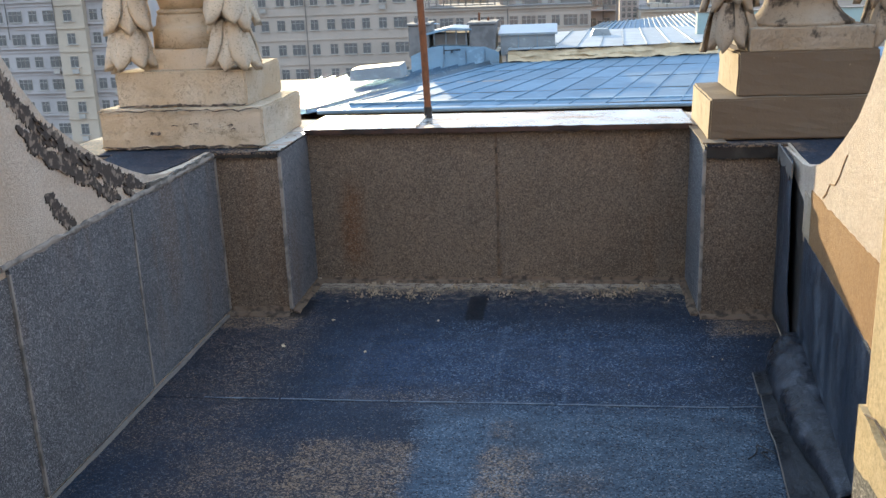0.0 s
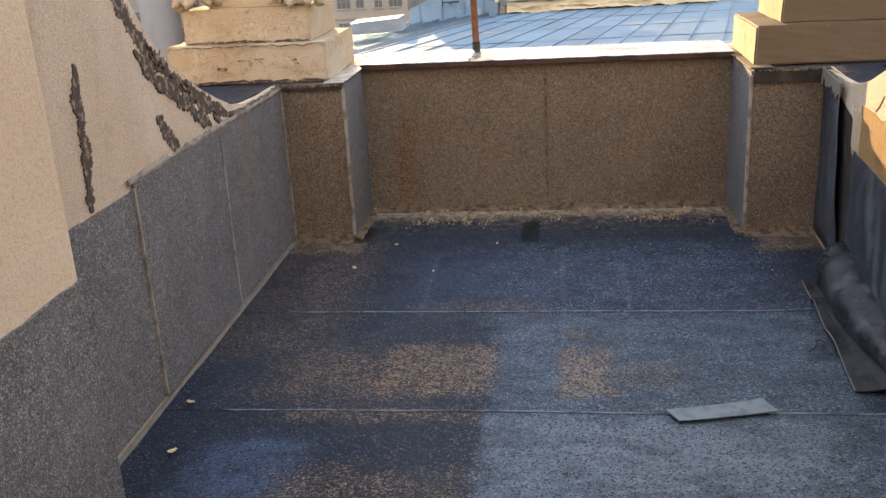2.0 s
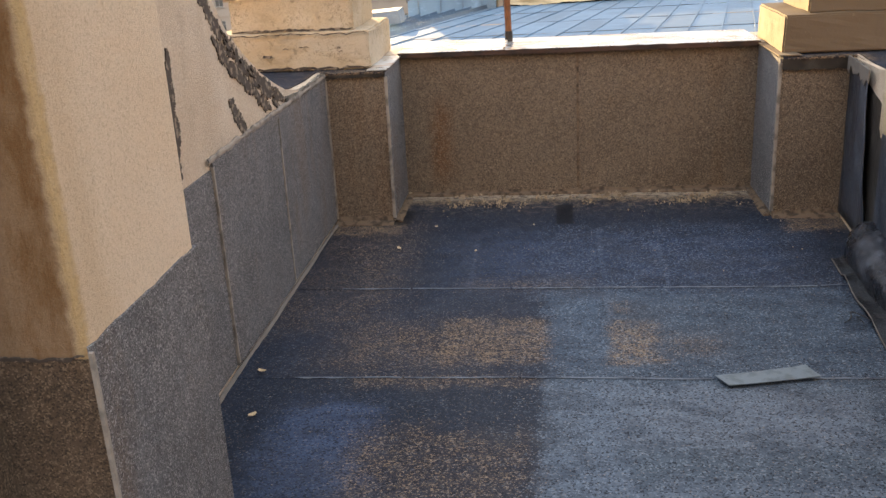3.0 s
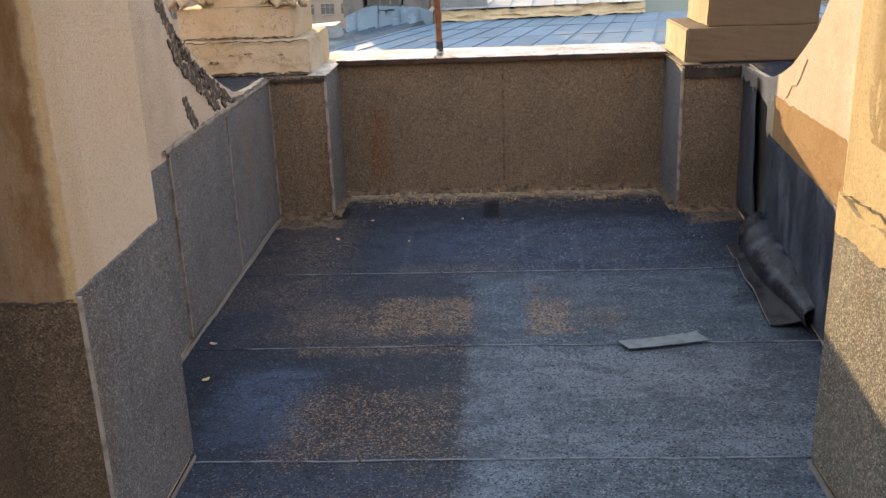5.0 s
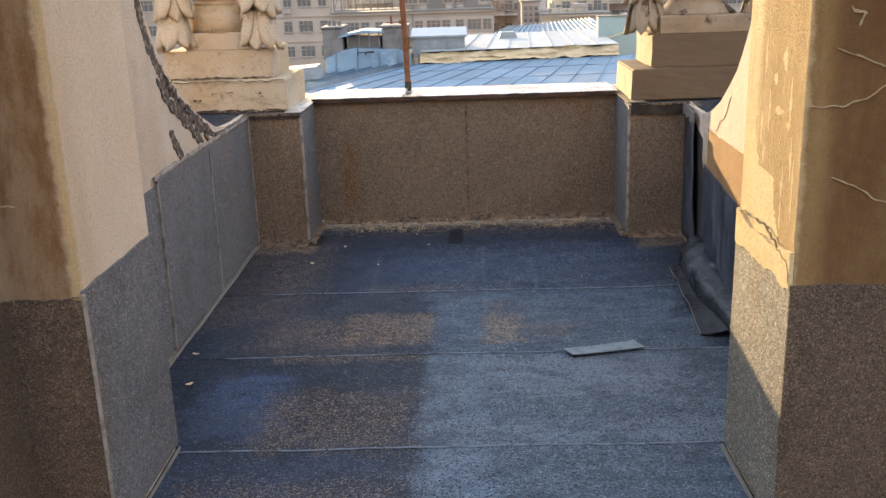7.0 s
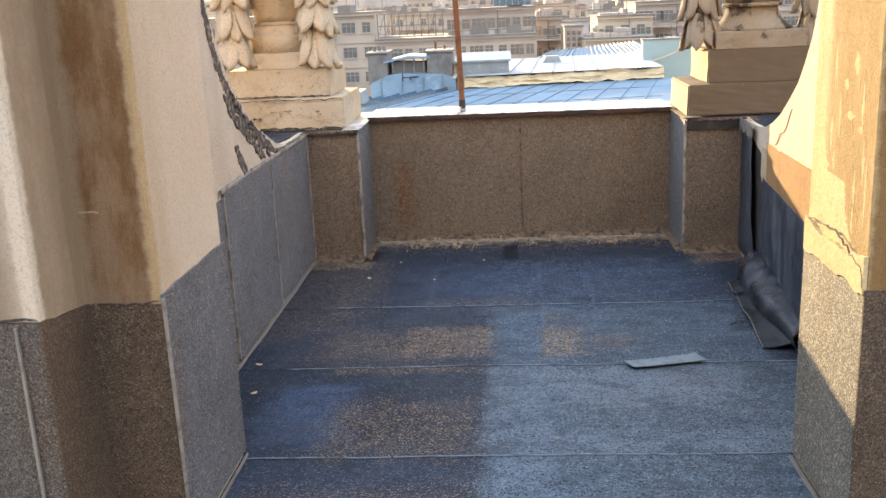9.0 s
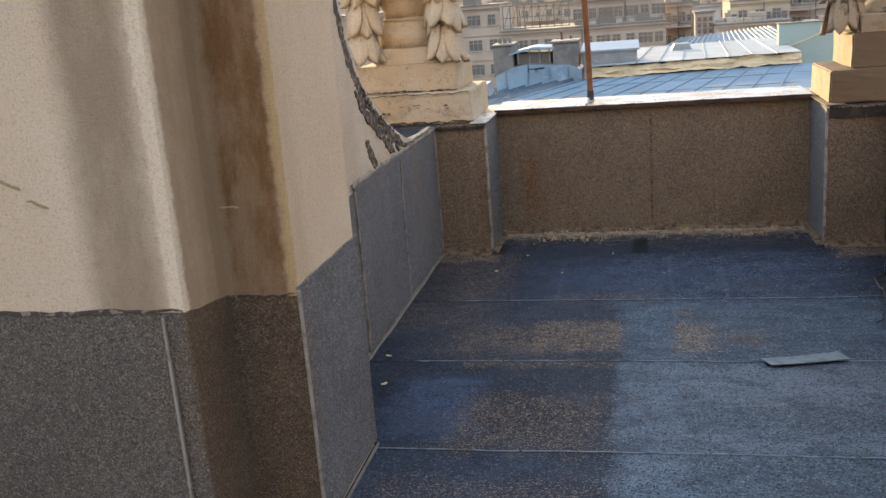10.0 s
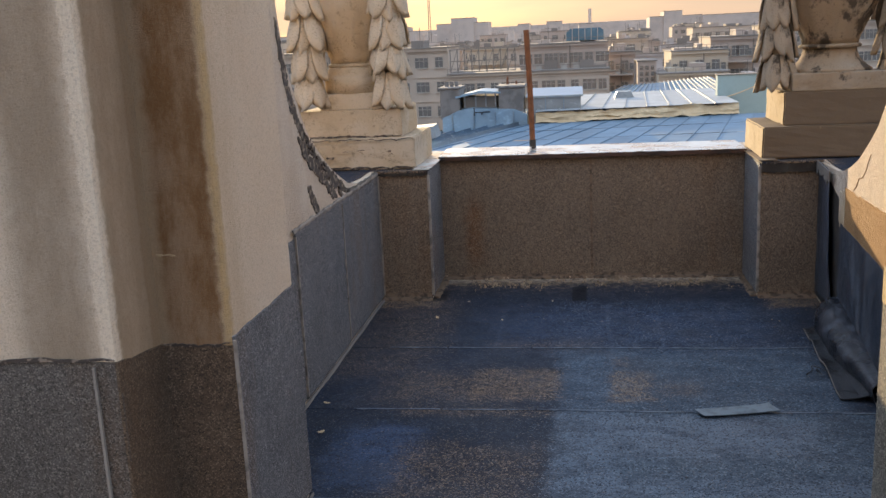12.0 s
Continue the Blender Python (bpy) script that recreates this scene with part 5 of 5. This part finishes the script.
# ---- city blocks ----
def window_mesh(w, h, kind):
    """A window: dark panes set in a pale frame (local x across, z up, faces -y)."""
    cols, t = (1, 2, 3)[kind], 0.08
    xs = [-w / 2 + w * k / cols for k in range(cols + 1)]
    zs = [0, h * 0.68, h]
    bm = bmesh.new()
    grid = [[bm.verts.new((x, -0.10, z)) for x in xs] for z in zs]
    cells = [bm.faces.new((grid[i][j], grid[i][j + 1], grid[i + 1][j + 1], grid[i + 1][j])) for i in range(2) for j in range(cols)]
    for f_ in cells:
        f_.material_index = 1
    rim = [e for e in bm.edges if e.is_boundary]
    skirt = bmesh.ops.extrude_edge_only(bm, edges=rim)["geom"]
    for v in skirt:
        if isinstance(v, bmesh.types.BMVert):
            v.co.y = 0.03
    for f_ in bm.faces:
        f_.material_index = 1
    bmesh.ops.inset_individual(bm, faces=cells, thickness=t * 0.6, depth=-0.06)
    for f_ in cells:
        f_.material_index = 0
    me = bpy.data.meshes.new("window")
    bm.to_mesh(me)
    bm.free()
    me.materials.append(GLASS)
    me.materials.append(FRAME)
    return me


WIN = {1: window_mesh(1.3, 1.6, 1), 2: window_mesh(2.2, 1.6, 2), 0: window_mesh(0.8, 1.1, 0)}


def block(x0, x1, y0, depth, top, material, label, bays=0, storey=3.1, floors=5, kinds=(1,), ledges=(), balconies=(), turn=0.0, seed=1, name="apartment_building", base=-30):
    """An apartment building whose front faces -y, with its top storeys' windows, ledges and balconies."""
    rng = random.Random(seed)
    ob = thing(name, ((x0 + x1) / 2, y0, base), label, "building", "city blocks")
    part("wall", boxes((x0, x1, y0, y0 + depth, base, top)), material, ob)
    part("roof", boxes((x0 - 0.12, x1 + 0.12, y0 - 0.14, y0 + depth + 0.12, top, top + 0.18)), FAC_DARK, ob)
    if bays:
        bays = round(bays * 1.45)
        step = (x1 - x0) / bays
        for fl in range(floors):
            z = top - 2.5 - storey * fl
            for b in range(bays):
                w = new("window", WIN[kinds[b % len(kinds)]])
                w.parent = ob
                w.scale = (0.80, 1, 0.84)
                w.location = (x0 + step * (b + 0.5 + rng.uniform(-0.05, 0.05)) - (x0 + x1) / 2, -0.02, z - base)
    for k in range(rng.randint(3, 6) if bays else 0):     # huts, chimneys and aerials on the roof
        hx, hw, hh = rng.uniform(x0 + 1, x1 - 1), rng.uniform(0.3, 1.2), rng.uniform(0.4, 1.3)
        part("roof_hut", boxes((hx - hw, hx + hw, y0 + depth * 0.2 + 0.07 * k, y0 + depth * 0.6 + 0.05 * k, top, top + hh)), rng.choice((FAC_GREY, FAC_DARK, material)), ob)
    for k in range(rng.randint(1, 3) if bays else 0):
        hx, hh = rng.uniform(x0 + 0.5, x1 - 0.5), rng.uniform(1.2, 3.2)
        part("aerial", boxes((hx - 0.04, hx + 0.04, y0 + 2, y0 + 2.08, top, top + hh), (hx - 0.5, hx + 0.5, y0 + 2, y0 + 2.06, top + hh * 0.85, top + hh * 0.85 + 0.05)), FAC_DARK, ob)
    if bays and y0 < 145:
        for k in range(rng.randint(4, 8)):      # boxes of cooling units under some windows
            hx, fl = x0 + step * (rng.randrange(bays) + 0.5), rng.randrange(floors)
            part("cooling_unit", boxes((hx - 0.4, hx + 0.4, y0 - 0.35, y0, top - 3.3 - storey * fl, top - 2.75 - storey * fl)), FRAME, ob)
        for fl in range(floors):
            part("string_course", boxes((x0 - 0.05, x1 + 0.05, y0 - 0.12, y0, top - 0.62 - storey * fl, top - 0.50 - storey * fl)), material, ob)
            for b in range(bays):
                part("window_sill", boxes((x0 + step * (b + 0.5) - 0.75, x0 + step * (b + 0.5) + 0.75, y0 - 0.16, y0, top - 2.62 - storey * fl, top - 2.53 - storey * fl)), FRAME, ob)
        part("downpipe", tube(bmesh.new(), [(x0 + step * round(bays * 0.5), y0 - 0.1, top - 0.2), (x0 + step * round(bays * 0.5), y0 - 0.1, top - 16)], 0.07, 6), FAC_DARK, ob)
        part("roof_rail", boxes((x0, x1, y0 + 0.2, y0 + 0.25, top + 0.75, top + 0.80), *[(x0 + (x1 - x0) * q / 8 - 0.03, x0 + (x1 - x0) * q / 8 + 0.03, y0 + 0.2, y0 + 0.25, top + 0.18, top + 0.78) for q in range(9)]), FAC_DARK, ob)
    for z in ledges:
        part("ledge", boxes((x0 - 0.1, x1 + 0.1, y0 - 0.3, y0, top - z - 0.14, top - z)), material, ob)
    for bx0, bx1, z in balconies:
        bal = part("balcony", boxes((bx0, bx1, y0 - 1.3, y0, top - z - 0.18, top - z)), material, ob)
        part("railing", boxes((bx0, bx1, y0 - 1.3, y0 - 1.18, top - z, top - z + 0.85), (bx0, bx0 + 0.12, y0 - 1.3, y0, top - z, top - z + 0.85), (bx1 - 0.12, bx1, y0 - 1.3, y0, top - z, top - z + 0.85)), FAC_DARK, bal)
    if turn:
        ob.rotation_euler = (0, 0, radians(turn))
    return ob


# long grey block in the middle, with a roof terrace frame
mid = block(-46, -16.2, 120, 14, 1.2, FAC_PINK, "long pinkish-grey apartment block with small windows", 9, 3.2, 5, (1, 1, 2), (0.2,), seed=2)
mid2 = block(-16.2, 4.9, 119.4, 14, -2.4, FAC_PINK, "pinkish-grey apartment block set below a roof terrace", 8, 3.2, 4, (1, 2, 1), (0.1, 5.9), [(-9, -3, 3.0), (0.5, 4.5, 3.0)], seed=3)
pent = block(-6.8, 4.9, 123, 10, 1.0, FAC_GREY, "set-back grey penthouse storey", 5, 3.2, 1, (2, 1), (0.1,), seed=4)
green = thing("rooftop_glasshouse", (2.0, 123.5, 1.4), "arched glass rooftop winter garden", "glasshouse")
bm = prism(bmesh.new(), [(-0.6 + 0.0, 1.35), (4.4, 1.35), (4.4, 2.5), (3.9, 2.95), (0.0, 2.95), (-0.6, 2.4)], 1, 123.5, 126.5)
part("glazing", bm, WINTER_GLASS, green)
for k in range(7):
    part("rib", boxes((-0.6 + 0.83 * k - 0.05, -0.6 + 0.83 * k + 0.05, 123.35, 123.5, 1.35, 2.95)), FRAME, green)
frame_ob = thing("trellis", (-12, 119.5, -2.0), "open rusty steel trellis frame on a roof terrace", "trellis")
for k in range(10):
    x = -15.8 + 0.95 * k
    part("post", boxes((x - 0.07, x + 0.07, 119.6, 119.75, -2.1, 0.9)), FAC_DARK, frame_ob)
for z in (-2.0, -0.6, 0.9):
    part("rail", boxes((-15.9, -7.2, 119.55, 119.7, z - 0.06, z + 0.06)), FAC_DARK, frame_ob)
for k in range(9):
    x = -15.8 + 0.95 * k
    part("brace", tube(bmesh.new(), [(x, 119.65, -2.0), (x + 0.95, 119.65, 0.9)], 0.05, 5), FAC_DARK, frame_ob)

# right-hand group of older houses
block(5.2, 9.2, 135, 10, -0.6, FAC_GREY, "narrow grey-beige house with tall window bands", 3, 3.1, 5, (1, 0), (0.2, 3.2), [(5.5, 8.8, 3.1), (5.5, 8.8, 6.2)], seed=5)
tower = block(8.6, 11.0, 121, 8, -1.7, FAC_GREY, "slim stair tower with a grid of small panes", 0)
for k in range(13):
    for j in range(3):
        w = new("window", WIN[0])
        w.parent = tower
        w.scale = (0.6, 1, 0.5)
        w.location = (-0.7 + 0.7 * j, -0.02, 30 - 1.7 - 1.1 - 0.75 * k)
block(10.9, 19.5, 117, 12, -3.3, FAC_CREAM, "cream apartment house with curved balcony bands", 6, 3.1, 4, (2, 1), (0.1, 1.0), [(11.3, 19.2, 3.2), (11.3, 19.2, 6.3), (11.3, 19.2, 9.4)], seed=6)
block(13.2, 20.5, 124, 10, -0.7, FAC_CREAM, "pale set-back upper storey with low arched gable", 5, 3.1, 1, (0, 1), (0.2,), seed=7)
block(18.8, 30, 128, 12, 0.9, FAC_GREY, "grey house with a turret storey and balconies", 8, 3.1, 4, (1, 2, 0), (0.2, 3.2), [(20, 24, 3.2), (25, 29, 6.3)], seed=8)
block(20.0, 34, 112, 10, -4.2, FAC_GREY, "grey-beige house with wide windows and balconies", 8, 3.0, 3, (2, 1), (0.1,), [(21, 26, 3.0)], seed=9)
block(30, 60, 140, 20, 2.2, FAC_PINK, "large pinkish-grey apartment block", 14, 3.1, 5, (1, 2), (0.2, 3.3), seed=10)

# tall striped block seen beyond the west wall
block(-78, -61.8, 111, 14, 12, FAC_WHITE, "tall pale tower block with balconies", 5, 2.85, 11, (2, 1), tuple(2.85 * k for k in range(1, 11)), seed=11)
block(-61.8, -58.0, 110, 14, 12, FAC_CREAM, "cream vertical bay of a tower block", 1, 2.85, 11, (1,), seed=12)
block(-58.0, -50.5, 111, 14, 12, FAC_WHITE, "pale blue-grey tower block with corner balconies", 3, 2.85, 11, (1, 2), tuple(2.85 * k for k in range(1, 11)), seed=13)
block(-50.5, -46.2, 124, 14, 4, FAC_PINK, "pinkish block between taller houses", 2, 3.1, 6, (1,), seed=14)

# lower houses crowding the middle distance
rng = random.Random(77)
for k in range(46):
    y = 150 + 1.9 * k + rng.uniform(-0.5, 0.5)
    x = rng.uniform(-0.20, 0.40) * y
    w = rng.uniform(5, 11)
    top = 0.9 - rng.uniform(0, 3.6) + 0.004 * (y - 150)
    bal = [(x - w * 0.3, x + w * 0.3, 3.0)] if rng.random() < 0.5 else []
    block(x - w / 2, x + w / 2, y, 1.2 if k % 2 else 1.6, top, rng.choice((FAC_GREY, FAC_CREAM, FAC_PINK, FAC_WHITE)), rng.choice(("grey-beige house with flat roof and small windows", "old cream apartment house with cornice")), int(w / 2.6), 2.9, 2, rng.choice(((1, 0), (2, 1), (1,), (0, 0, 2))), (0.25, 3.0), bal, seed=k + 100)

# distance
rng = random.Random(9)
for k in range(34):
    y = rng.uniform(230, 420)
    x = -130 + 260 * (k + rng.uniform(-0.3, 0.3)) / 33
    w = rng.uniform(8, 16)
    top = 1.5 + (y - 6) * rng.uniform(0.000, 0.012)
    block(x - w / 2, x + w / 2, y, 12, top, rng.choice((FAC_GREY, FAC_CREAM, FAC_PINK)), "distant grey-beige apartment house", int(w / 3.2), 3.1, 2, (1, 2), seed=k + 30)
for n_, (x0, x1, top) in enumerate(((-70, -42.5, 12.4), (-62, -50, 15.0), (-27, -21, 10.5), (-12, -4, 11.0), (4.5, 12, 9.0), (40, 66, 10.8), (47, 56, 13.2), (66, 130, 10.5), (-160, -80, 9.5), (-100, -84, 11.5))):
    block(x0, x1, 500 - 1.3 * n_, 20, top, FAR, "far grey slab block on the skyline", 0, name="distant_block")
chim = thing("factory_chimney", (7.5, 560, -30), "tall thin factory chimney on the skyline", "chimney")
part("shaft", tube(bmesh.new(), [(11.5, 560, -30), (11.5, 560, 18.5)], 0.9, 8), FAR, chim)
mast = thing("radio_mast", (-86, 620, -30), "lattice radio mast on the skyline", "mast")
for dx, dy in ((-1, -1), (1, -1), (1, 1), (-1, 1)):
    part("leg", tube(bmesh.new(), [(-91 + dx * 1.2, 620 + dy * 1.2, -30), (-91 + dx * 0.3, 620 + dy * 0.3, 42)], 0.18, 5), FAC_DARK, mast)
for k in range(12):
    z = -6 + 4 * k
    part("brace", boxes((-91.8, -90.2, 619.2, 619.5, z, z + 0.25)), FAC_DARK, mast)
rng = random.Random(21)
bm = bmesh.new()
for k in range(420):
    y = rng.uniform(560, 1900)
    x = rng.uniform(-0.75, 0.75) * y
    w, d = rng.uniform(15, 50), rng.uniform(12, 30)
    box(bm, x - w / 2, x + w / 2, y, y + d, -30, 1.5 + (y - 6) * rng.uniform(-0.004, 0.011))
tagged(part("distant_city", bm, FAR), "hazy far city of grey apartment blocks", "city", kind="stuff")
bm = rough_up(boxes((-400, 400, 2300, 2320, -30, 30)), 0.01, 2)
tagged(part("backdrop", bm, FAR), "low hazy ridge at the horizon", "hills", kind="structure")
tagged(part("ground", boxes((-4500, 4500, -4500, 4500, -31, -30)), GROUND), "city ground far below", "ground", kind="structure")
tagged(part("wall_base", boxes((-3.2, 3.2, -9.2, 0.42, -30, -0.30)), STUCCO), "house below the terrace", "wall", kind="structure")

# the roofs and houses across the courtyard lie half a degree off the terrace's axis
TURN = Matrix.Translation((0, -5.5, 0)) @ Matrix.Rotation(radians(0.5), 4, "Z") @ Matrix.Translation((0, 5.5, 0))
for ob in list(scene.objects):
    away = ob.matrix_world.translation.y if ob.type == "EMPTY" else 0
    if ob.parent is None and away > 20:
        ob.matrix_world = Matrix.Translation((0, 0, -0.0040 * (away + 5.5))) @ TURN @ ob.matrix_world
